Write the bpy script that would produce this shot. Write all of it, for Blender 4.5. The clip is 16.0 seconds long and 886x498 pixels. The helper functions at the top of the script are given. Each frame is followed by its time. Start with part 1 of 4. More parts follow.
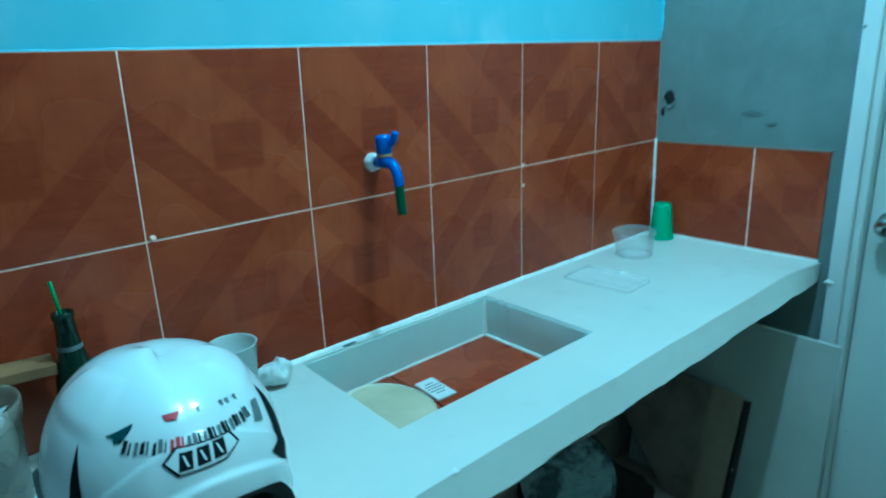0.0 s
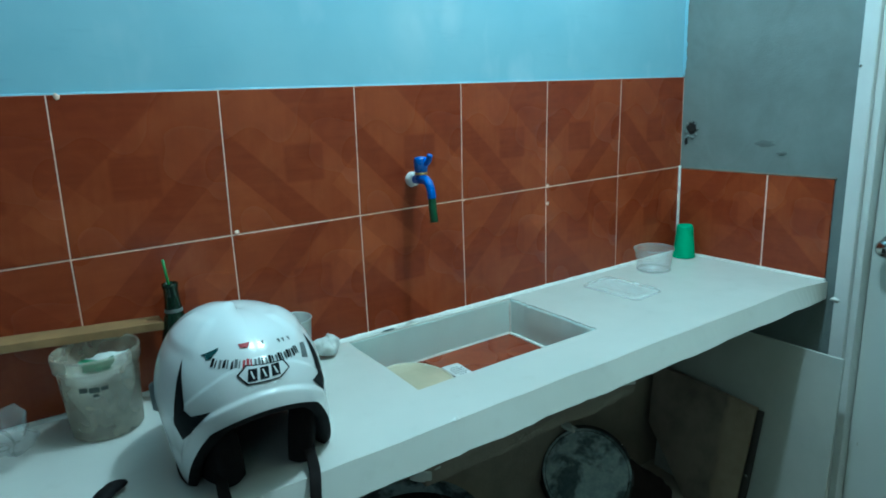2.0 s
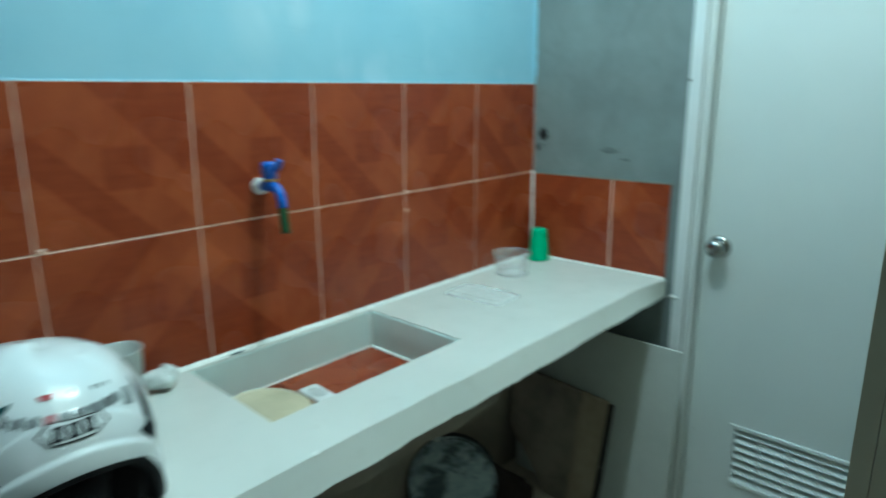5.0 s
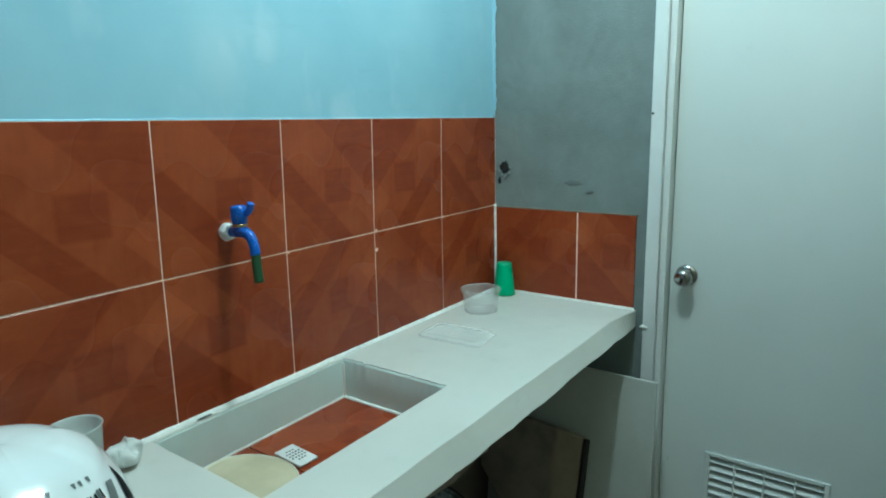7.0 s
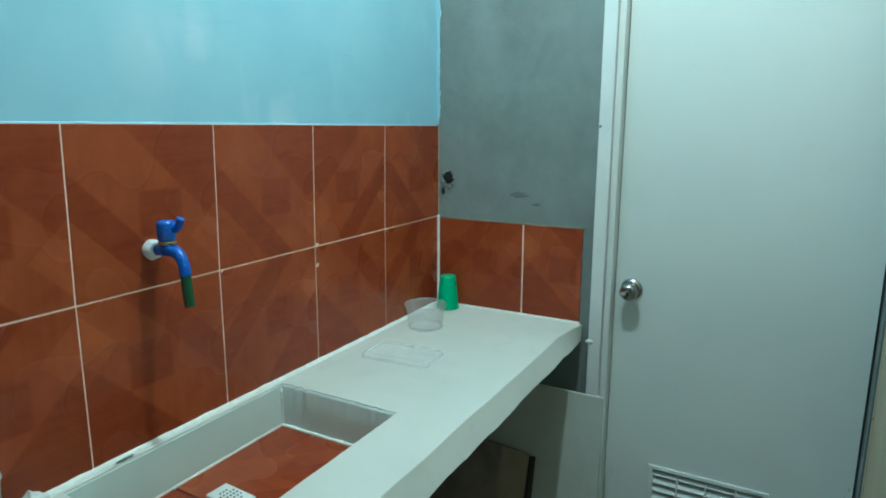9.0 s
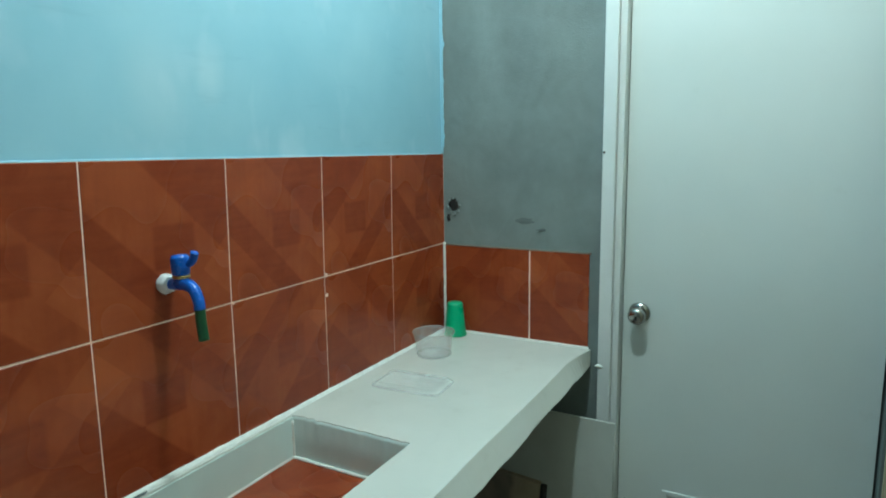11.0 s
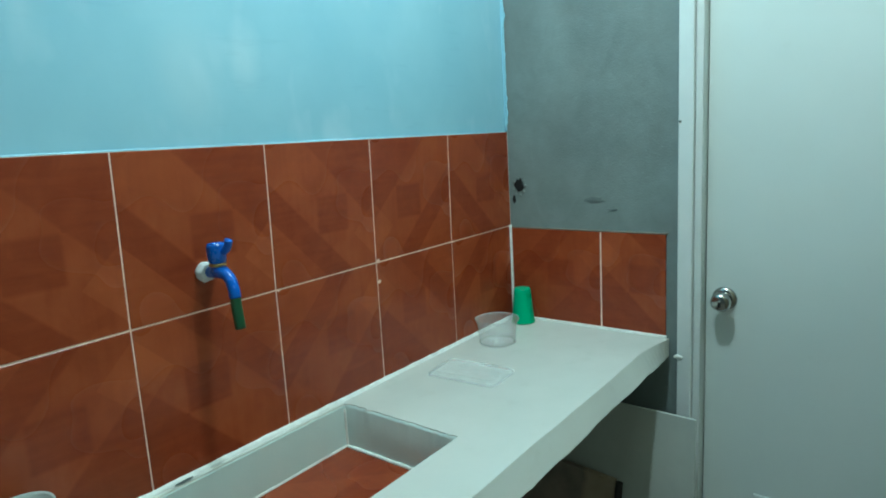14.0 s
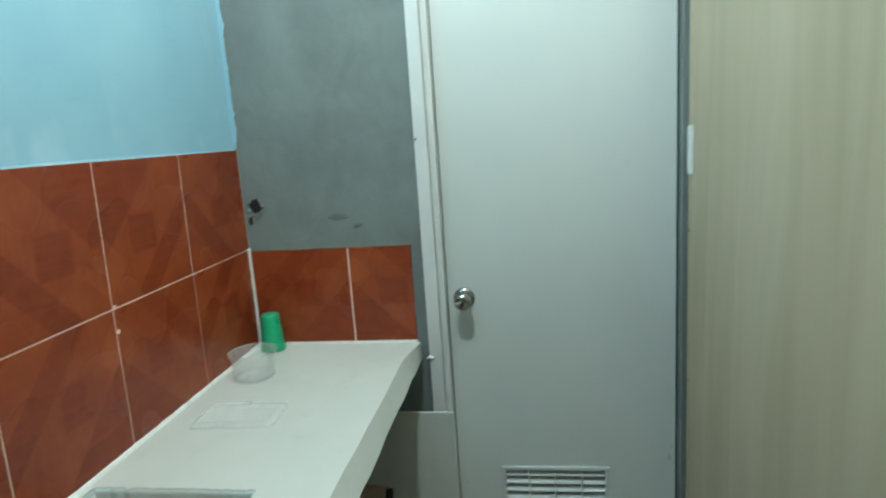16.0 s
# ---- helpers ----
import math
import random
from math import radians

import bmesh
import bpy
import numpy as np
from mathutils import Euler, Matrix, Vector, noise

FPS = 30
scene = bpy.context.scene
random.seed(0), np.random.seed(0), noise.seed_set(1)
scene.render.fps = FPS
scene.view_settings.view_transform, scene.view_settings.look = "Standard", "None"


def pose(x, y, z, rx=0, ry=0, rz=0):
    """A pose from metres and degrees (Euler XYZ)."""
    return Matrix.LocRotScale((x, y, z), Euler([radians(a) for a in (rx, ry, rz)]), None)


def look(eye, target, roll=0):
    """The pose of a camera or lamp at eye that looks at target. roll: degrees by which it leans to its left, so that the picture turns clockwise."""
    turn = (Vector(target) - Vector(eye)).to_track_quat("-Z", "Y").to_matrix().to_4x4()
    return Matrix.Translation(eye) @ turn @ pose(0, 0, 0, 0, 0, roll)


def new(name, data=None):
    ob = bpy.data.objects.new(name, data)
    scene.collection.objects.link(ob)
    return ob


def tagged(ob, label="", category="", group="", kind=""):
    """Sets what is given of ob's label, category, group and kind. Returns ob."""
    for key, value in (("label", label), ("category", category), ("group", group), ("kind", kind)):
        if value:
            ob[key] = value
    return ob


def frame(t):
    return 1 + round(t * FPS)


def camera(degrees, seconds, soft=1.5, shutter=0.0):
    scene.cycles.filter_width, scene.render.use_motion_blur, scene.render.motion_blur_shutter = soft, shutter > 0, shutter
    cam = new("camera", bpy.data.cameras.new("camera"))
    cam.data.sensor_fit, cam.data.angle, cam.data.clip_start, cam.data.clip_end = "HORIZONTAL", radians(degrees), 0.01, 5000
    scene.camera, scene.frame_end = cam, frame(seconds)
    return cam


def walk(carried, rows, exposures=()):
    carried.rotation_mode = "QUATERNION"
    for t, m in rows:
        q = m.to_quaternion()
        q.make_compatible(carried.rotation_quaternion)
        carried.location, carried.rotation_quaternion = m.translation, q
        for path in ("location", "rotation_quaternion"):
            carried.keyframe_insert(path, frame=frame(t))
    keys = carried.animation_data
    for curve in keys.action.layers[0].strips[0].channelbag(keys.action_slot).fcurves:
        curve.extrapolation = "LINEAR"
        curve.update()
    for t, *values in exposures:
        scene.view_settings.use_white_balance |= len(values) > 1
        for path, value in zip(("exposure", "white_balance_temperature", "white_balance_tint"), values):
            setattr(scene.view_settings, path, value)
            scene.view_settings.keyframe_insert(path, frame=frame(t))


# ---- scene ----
cam = camera(71.7, 16.0, 1.8, 0.8)
PATH = [
    (0, (-1.771, -1.048, 1.35), (-0.54, 0.423, 0.782), -2.8),
    (0.5, (-1.792, -1.154, 1.348), (-0.557, 0.348, 0.881), -0.6),
    (1, (-1.816, -1.234, 1.349), (-0.712, 0.365, 0.871), -2.2),
    (1.5, (-1.828, -1.28, 1.353), (-0.743, 0.342, 0.917), -2.7),
    (2, (-1.8483, -1.3061, 1.3541), (-0.7793, 0.3191, 0.8871), -2.7),
    (2.5, (-1.845, -1.326, 1.354), (-0.741, 0.288, 0.938), -3.5),
    (3, (-1.843, -1.321, 1.36), (-0.735, 0.295, 0.953), -3.2),
    (3.5, (-1.838, -1.312, 1.343), (-0.728, 0.281, 0.861), -2.1),
    (4, (-1.8505, -1.3014, 1.3591), (-0.7605, 0.2837, 0.8137), -1.76),
    (4.5, (-1.841, -1.314, 1.359), (-0.644, 0.224, 0.91), -0.2),
    (5, (-1.7959, -1.2395, 1.3622), (-0.3785, 0.0851, 0.8777), -0.87),
    (5.2, (-1.769, -1.197, 1.366), (-0.275, 0.03, 0.853), -0.8),
    (7.5, (-1.8288, -1.0681, 1.3835), (-0.2076, 0.0466, 1.0228), -1.02),
    (8, (-1.8233, -1.0343, 1.392), (-0.1424, -0.0022, 1.0576), -0.0),
    (8.5, (-1.8163, -1.0342, 1.3915), (-0.1019, -0.0696, 1.0333), 0.22),
    (9, (-1.7788, -1.0052, 1.3921), (-0.0632, -0.0537, 1.0026), 0.07),
    (11.5, (-1.797, -0.986, 1.407), (-0.072, -0.012, 1.135), -1.4),
    (12, (-1.7846, -1.0123, 1.4105), (-0.1787, 0.1553, 1.1718), -2.17),
    (12.5, (-1.755, -1.019, 1.402), (-0.121, 0.101, 1.125), -2.5),
    (13, (-1.749, -1.034, 1.402), (-0.141, 0.12, 1.115), -3.0),
    (13.5, (-1.71, -1.031, 1.39), (-0.102, 0.106, 1.04), -3.5),
    (14, (-1.6738, -1.0359, 1.3837), (-0.1257, 0.1819, 1.0352), -3.48),
    (14.5, (-1.659, -1.053, 1.383), (-0.093, 0.125, 0.983), -3.7),
    (15, (-1.6491, -1.0182, 1.3895), (0.078, -0.1056, 0.958), -3.57),
    (15.5, (-1.683, -0.921, 1.41), (0.197, -0.398, 0.973), -4.2),
    (16, (-1.7161, -0.844, 1.409), (0.2283, -0.5571, 1.0351), -3.85),
]
walk(cam, [(t, look(eye, target, roll)) for t, eye, target, roll in PATH],
     [(0.0, -0.02, 4000, -26), (0.5, -0.04, 4700, -16), (1.0, -0.06, 4800, -14), (1.5, -0.10, 4950, -11), (2.5, -0.04, 5250, -8), (3.5, 0.03, 5550, -5), (4.5, 0.05, 5550, -5), (5.0, 0.02, 5700, -3), (7.5, -0.06, 5950, -1), (9.0, -0.08, 5900, -3),
      (11.5, -0.15, 6250, 2), (12.5, -0.16, 6000, -2), (13.5, -0.14, 5800, -5), (14.5, -0.06, 5950, -3), (15.5, -0.04, 6000, -3), (16.0, -0.05, 6600, 9)])

# ---- light ----
world = bpy.data.worlds.new("world")
scene.world = world
world.use_nodes = True
world.node_tree.nodes["Background"].inputs[0].default_value = (0.6, 0.75, 0.8, 1)
world.node_tree.nodes["Background"].inputs[1].default_value = 0.02

bulb = bpy.data.lights.new("bulb_light", "POINT")
bulb.energy, bulb.color, bulb.shadow_soft_size = 62.5, (0.83, 0.985, 1.0), 0.045
new("bulb_light", bulb).location = (-0.88, -0.62, 2.74)

# daylight from a window in the wall behind the camera
glow = bpy.data.lights.new("window_light", "AREA")
glow.shape, glow.size, glow.size_y, glow.energy, glow.color = "RECTANGLE", 0.88, 1.28, 3.2, (0.9, 0.98, 1.0)
new("window_light", glow).matrix_world = pose(-3.16, -2.46, 1.87, 90, 0, 0)


# ---- materials ----
class Nodes:
    """A small builder for node materials."""

    def __init__(self, name, rough=0.5, metal=0.0):
        self.mat = bpy.data.materials.new(name)
        self.mat.use_nodes = True
        self.t = self.mat.node_tree
        self.bsdf = self.t.nodes["Principled BSDF"]
        self.bsdf.inputs["Roughness"].default_value = rough
        self.bsdf.inputs["Metallic"].default_value = metal

    def node(self, kind, **inputs):
        n = self.t.nodes.new(kind)
        for k, v in inputs.items():
            self.put(n.inputs[k.replace("_", " ")], v)
        return n

    def put(self, socket, v):
        if isinstance(v, bpy.types.NodeSocket):
            self.t.links.new(v, socket)
        else:
            socket.default_value = v

    def math(self, op, a, b=0.0):
        n = self.t.nodes.new("ShaderNodeMath")
        n.operation = op
        self.put(n.inputs[0], a)
        self.put(n.inputs[1], b)
        return n.outputs[0]

    def ramp(self, x, lo, hi, a=0.0, b=1.0):
        n = self.node("ShaderNodeMapRange", From_Min=lo, From_Max=hi, To_Min=a, To_Max=b)
        self.put(n.inputs["Value"], x)
        return n.outputs[0]

    def coords(self, space="Object", scale=(1, 1, 1)):
        tc = self.t.nodes.new("ShaderNodeTexCoord")
        m = self.node("ShaderNodeMapping", Scale=scale)
        self.t.links.new(tc.outputs[space], m.inputs["Vector"])
        return m.outputs[0]

    def noise(self, scale, detail=4.0, rough=0.55, vec=None, dist=0.0):
        n = self.node("ShaderNodeTexNoise", Scale=scale, Detail=detail, Roughness=rough, Distortion=dist)
        if vec is None:
            vec = self.coords()
        self.t.links.new(vec, n.inputs["Vector"])
        return n.outputs["Fac"]

    def mix(self, f, a, b):
        n = self.t.nodes.new("ShaderNodeMix")
        n.data_type = "RGBA"
        self.put(n.inputs[0], f)
        self.put(n.inputs[6], a if isinstance(a, bpy.types.NodeSocket) else (*a, 1))
        self.put(n.inputs[7], b if isinstance(b, bpy.types.NodeSocket) else (*b, 1))
        return n.outputs[2]

    def color(self, c):
        self.put(self.bsdf.inputs["Base Color"], c if isinstance(c, bpy.types.NodeSocket) else (*c, 1))

    def rough(self, r):
        self.put(self.bsdf.inputs["Roughness"], r)

    def bump(self, h, strength, dist=0.002):
        n = self.node("ShaderNodeBump", Strength=strength, Distance=dist, Height=h)
        self.t.links.new(n.outputs[0], self.bsdf.inputs["Normal"])


def plain(name, c, rough=0.5, metal=0.0, vary=0.12, scale=30.0, bump=0.0, dark=0.75):
    """A surface of one colour with grain at two scales."""
    m = Nodes(name, rough, metal)
    f = m.math("ADD", m.math("MULTIPLY", m.noise(scale), 0.6), m.math("MULTIPLY", m.noise(scale * 0.15, 3), 0.4))
    f = m.ramp(f, 0.35, 0.65, 0.0, 1.0)
    m.color(m.mix(f, [v * (1 - vary * (1 - 0)) * (dark if vary > 0.3 else 1) for v in c], [min(1, v * (1 + vary * 0.5)) for v in c]))
    m.rough(m.ramp(m.noise(scale * 0.5), 0.3, 0.7, max(0, rough - 0.06), min(1, rough + 0.08)))
    if bump:
        m.bump(m.noise(scale * 2, 5), bump)
    if "foam" in name or "decal" in name or "rubber_trim" in name or "sack" in name:
        m.bsdf.inputs["Specular IOR Level"].default_value = 0.15
    return m.mat


def blue_paint():
    m = Nodes("blue_wall_paint", 0.42)
    big, mid, fine = m.noise(1.8, 3), m.noise(6, 4), m.noise(90, 3)
    streak = m.noise(3.0, 4, vec=m.coords(scale=(2, 2, 12)))
    f = m.math("ADD", m.math("MULTIPLY", m.ramp(big, 0.35, 0.65), 0.6), m.math("MULTIPLY", m.ramp(mid, 0.35, 0.65), 0.4))
    c = m.mix(f, (0.275, 0.52, 0.65), (0.355, 0.60, 0.72))
    c = m.mix(m.ramp(m.noise(4.2, 3, vec=m.coords(scale=(1.5, 1, 0.8))), 0.56, 0.72, 0, 0.55), c, (0.50, 0.68, 0.78))
    c = m.mix(m.ramp(streak, 0.62, 0.74, 0, 0.3), c, (0.225, 0.43, 0.57))
    # two pale patches where the paint was rolled on thicker
    tc = m.t.nodes.new("ShaderNodeTexCoord")
    for x, z, w, h, amount in ((-0.93, 1.56, 0.034, 0.055, 0.45), (-1.05, 1.53, 0.06, 0.10, 0.32)):
        mp = m.node("ShaderNodeMapping", Location=(-x / w, 0, -z / h), Scale=(1 / w, 0, 1 / h))
        m.t.links.new(tc.outputs["Object"], mp.inputs["Vector"])
        ln = m.t.nodes.new("ShaderNodeVectorMath")
        ln.operation = "LENGTH"
        m.t.links.new(mp.outputs[0], ln.inputs[0])
        r = m.math("ADD", ln.outputs["Value"], m.ramp(mid, 0.3, 0.7, -0.45, 0.45))
        c = m.mix(m.ramp(r, 0.3, 1.3, amount, 0.0), c, (0.52, 0.70, 0.78))
    m.color(c)
    m.rough(m.ramp(mid, 0.3, 0.7, 0.34, 0.5))
    m.bump(m.math("ADD", m.math("MULTIPLY", fine, 0.10), m.math("ADD", mid, m.math("MULTIPLY", streak, 0.4))), 0.16, 0.006)
    return m.mat


def cement(name, c, amp=0.35, rough=0.85, bump=0.5):
    m = Nodes(name, rough)
    big, mid, fine = m.noise(3.0, 4, dist=0.6), m.noise(14, 6, 0.65), m.noise(160, 4)
    trowel = m.noise(5.0, 5, vec=m.coords(scale=(1, 1.2, 0.8)), dist=1.4)
    f = m.math("ADD", m.math("MULTIPLY", m.ramp(big, 0.3, 0.7), 0.55), m.math("ADD", m.math("MULTIPLY", m.ramp(mid, 0.3, 0.7), 0.2), m.math("MULTIPLY", m.ramp(trowel, 0.3, 0.7), 0.25)))
    col = m.mix(f, [v * (1 - amp) for v in c], [min(1, v * (1 + amp * 0.7)) for v in c])
    col = m.mix(m.ramp(trowel, 0.58, 0.74, 0, min(0.40, amp)), col, [v * 0.55 for v in c])
    m.color(col)
    m.bump(m.math("ADD", mid, m.math("MULTIPLY", fine, 0.35)), bump, 0.004)
    return m.mat


def tile_glaze():
    """Red-brown wood-look ceramic with a pale arrow band and a dark square in every tile."""
    m = Nodes("brown_tile_glaze", 0.28)
    tc = m.t.nodes.new("ShaderNodeTexCoord")
    sep = m.t.nodes.new("ShaderNodeSeparateXYZ")
    m.t.links.new(tc.outputs["UV"], sep.inputs[0])
    u, v = sep.outputs[0], sep.outputs[1]
    d = m.math("SUBTRACT", v, u)
    s = m.math("ADD", v, u)
    band = m.math("MULTIPLY", m.ramp(d, -0.355, -0.325), m.ramp(d, 0.245, 0.275, 1, 0))
    sq = m.math("MULTIPLY", m.ramp(m.math("ABSOLUTE", m.math("SUBTRACT", u, 0.57)), 0.137, 0.163, 1, 0), m.ramp(m.math("ABSOLUTE", m.math("SUBTRACT", v, 0.54)), 0.127, 0.153, 1, 0))
    notch = m.math("MULTIPLY", m.ramp(u, 0.715, 0.725), m.ramp(v, 0.405, 0.395))
    light = m.math("MULTIPLY", band, m.math("SUBTRACT", 1.0, m.math("MAXIMUM", sq, notch)))
    edge = m.math("MULTIPLY", m.ramp(d, 0.52, 0.53), 0.5)
    edge2 = m.math("MULTIPLY", m.ramp(s, 1.50, 1.51), m.math("MULTIPLY", m.ramp(d, -0.05, -0.06), 0.45))
    rnd = m.node("ShaderNodeObjectInfo").outputs["Random"]
    shift = m.node("ShaderNodeCombineXYZ", X=m.math("MULTIPLY", rnd, 9.0), Y=m.math("MULTIPLY", rnd, 5.0))
    add = m.t.nodes.new("ShaderNodeVectorMath")
    m.t.links.new(tc.outputs["UV"], add.inputs[0])
    m.t.links.new(shift.outputs[0], add.inputs[1])
    gm = m.node("ShaderNodeMapping", Scale=(1.6, 15, 1))
    m.t.links.new(add.outputs[0], gm.inputs["Vector"])
    gm2 = m.node("ShaderNodeMapping", Scale=(14, 1.8, 1))
    m.t.links.new(add.outputs[0], gm2.inputs["Vector"])
    g1 = m.noise(1.6, 3, 0.45, gm.outputs[0])
    g2 = m.noise(1.6, 3, 0.45, gm2.outputs[0])
    grain = m.math("ADD", m.math("MULTIPLY", g1, m.math("SUBTRACT", 1.0, light)), m.math("MULTIPLY", g2, light))
    blot = m.noise(2.5, 3, vec=add.outputs[0])
    f = m.math("ADD", m.math("MULTIPLY", light, 0.58), m.math("ADD", edge, edge2))
    f = m.math("ADD", m.math("MULTIPLY", f, m.math("MULTIPLY", m.ramp(blot, 0.3, 0.7, 0.40, 1.15), m.ramp(m.math("FRACT", m.math("MULTIPLY", rnd, 7.3)), 0, 1, 0.55, 1.05))), m.ramp(grain, 0.3, 0.7, -0.09, 0.08))
    f = m.math("ADD", f, m.ramp(m.noise(5.5, 4, 0.6, add.outputs[0], 0.8), 0.3, 0.7, -0.14, 0.14))
    f = m.ramp(f, -0.2, 1.0, 0.0, 1.0)
    c = m.mix(f, (0.205, 0.031, 0.0105), (0.400, 0.094, 0.031))
    c = m.mix(m.ramp(rnd, 0, 1, 0, 0.16), c, (0.20, 0.037, 0.015))
    m.color(c)
    m.bsdf.inputs["Specular IOR Level"].default_value = 0.30
    m.rough(m.ramp(m.noise(5, 1), 0.3, 0.7, 0.24, 0.31))
    m.bump(m.noise(7, 2), 0.03, 0.002)
    return m.mat


def counter_finish():
    m = Nodes("white_counter_finish", 0.35)
    big, mid, fine = m.noise(2.5, 4), m.noise(18, 5), m.noise(220, 3)
    c = m.mix(m.ramp(big, 0.3, 0.7), (0.57, 0.59, 0.55), (0.665, 0.68, 0.64))
    c = m.mix(m.ramp(mid, 0.60, 0.75, 0, 0.25), c, (0.50, 0.50, 0.45))
    c = m.mix(m.ramp(fine, 0.70, 0.76, 0, 0.3), c, (0.42, 0.41, 0.36))
    m.color(c)
    m.rough(m.ramp(mid, 0.3, 0.7, 0.28, 0.48))
    m.bump(m.math("ADD", big, m.math("MULTIPLY", mid, 0.35)), 0.15, 0.004)
    return m.mat


def plywood():
    m = Nodes("birch_plywood", 0.5)
    g = m.noise(2.0, 4, 0.5, m.coords(scale=(4, 4, 0.6)), 1.2)
    g2 = m.noise(2.0, 4, 0.6, m.coords(scale=(60, 60, 1.2)), 0.3)
    c = m.mix(m.ramp(g, 0.3, 0.7), (0.395, 0.335, 0.225), (0.475, 0.41, 0.29))
    c = m.mix(m.ramp(g2, 0.55, 0.75, 0, 0.12), c, (0.34, 0.28, 0.18))
    m.color(c)
    m.bump(g2, 0.1, 0.001)
    return m.mat


def clear_plastic(name, c, cover, rough=0.15, spread=0.2, gloss=0.3):
    """Thin see-through plastic: part of the light passes straight through."""
    m = Nodes(name, rough)
    f = m.noise(14 if spread < 0.1 else 25, 2)
    m.color(m.mix(f, [v * 0.95 for v in c], c))
    out = m.t.nodes["Material Output"]
    tr = m.t.nodes.new("ShaderNodeBsdfTransparent")
    tr.inputs[0].default_value = (*[0.985 + 0.015 * v for v in c], 1)
    mx = m.t.nodes.new("ShaderNodeMixShader")
    fr = m.node("ShaderNodeLayerWeight", Blend=0.35)
    m.put(mx.inputs[0], m.ramp(f, 0.3, 0.7, cover * (1 - spread), min(1, cover * (1 + spread))))
    m.t.links.new(tr.outputs[0], mx.inputs[1])
    m.t.links.new(m.bsdf.outputs[0], mx.inputs[2])
    gl = m.t.nodes.new("ShaderNodeBsdfGlossy")
    gl.inputs["Roughness"].default_value = rough * 0.6
    mx2 = m.t.nodes.new("ShaderNodeMixShader")
    m.put(mx2.inputs[0], m.ramp(fr.outputs["Fresnel"], 0, 1, 0.0, gloss))
    m.t.links.new(mx.outputs[0], mx2.inputs[1])
    m.t.links.new(gl.outputs[0], mx2.inputs[2])
    m.t.links.new(mx2.outputs[0], out.inputs[0])
    return m.mat


def shaded_board():
    """Old mottled formwork ply; the counter's shade is painted in as a dark part with a ragged border."""
    m = Nodes("shaded_formwork_ply", 0.75)
    tc = m.t.nodes.new("ShaderNodeTexCoord")
    sep = m.t.nodes.new("ShaderNodeSeparateXYZ")
    m.t.links.new(tc.outputs["Object"], sep.inputs[0])
    mid = m.noise(14, 5)
    shade_mask = m.ramp(m.math("ADD", sep.outputs[1], m.math("MULTIPLY", m.noise(7, 4), 0.10)), -0.255, -0.235)
    lit_tone = m.mix(m.ramp(mid, 0.3, 0.7), (0.27, 0.215, 0.15), (0.37, 0.30, 0.215))
    shade_tone = m.mix(m.ramp(m.noise(9, 4), 0.35, 0.65), (0.15, 0.122, 0.10), (0.26, 0.215, 0.17))
    m.color(m.mix(shade_mask, lit_tone, shade_tone))
    m.bump(mid, 0.3, 0.003)
    return m.mat


def caked_bottom():
    """Black plastic under dried cement: a pale crust broken by dark islands."""
    m = Nodes("cement_caked_plastic", 0.75)
    crust = m.ramp(m.noise(8, 4, 0.6, dist=0.25), 0.48, 0.56)
    dust = m.ramp(m.noise(45, 4, 0.6), 0.35, 0.65)
    pale = m.mix(dust, (0.23, 0.30, 0.31), (0.36, 0.42, 0.42))
    dark = m.mix(dust, (0.035, 0.060, 0.068), (0.085, 0.115, 0.12))
    m.color(m.mix(crust, pale, dark))
    m.bump(crust, 0.4, 0.003)
    return m.mat


def glazed_white():
    m = Nodes("white_helmet_gloss", 0.12)
    m.color(m.mix(m.ramp(m.noise(6, 4), 0.35, 0.7), (0.71, 0.745, 0.745), (0.79, 0.82, 0.82)))
    m.rough(m.ramp(m.noise(40, 5), 0.35, 0.75, 0.10, 0.26))
    m.bsdf.inputs["Coat Weight"].default_value = 0.4
    m.bsdf.inputs["Coat Roughness"].default_value = 0.12
    return m.mat


def door_paint():
    m = Nodes("grey_white_door_paint", 0.42)
    roll = m.noise(90, 3)
    c = m.mix(m.ramp(m.noise(1.6, 3), 0.3, 0.7), (0.59, 0.64, 0.63), (0.66, 0.705, 0.70))
    c = m.mix(m.ramp(m.noise(2.5, 5, vec=m.coords(scale=(1, 1, 0.35))), 0.5, 0.75, 0, 0.3), c, (0.69, 0.75, 0.70))
    c = m.mix(m.ramp(m.noise(12, 5), 0.66, 0.80, 0, 0.25), c, (0.45, 0.48, 0.46))
    m.color(c)
    m.rough(m.ramp(m.noise(8, 3), 0.3, 0.7, 0.34, 0.5))
    m.bump(roll, 0.08, 0.001)
    return m.mat


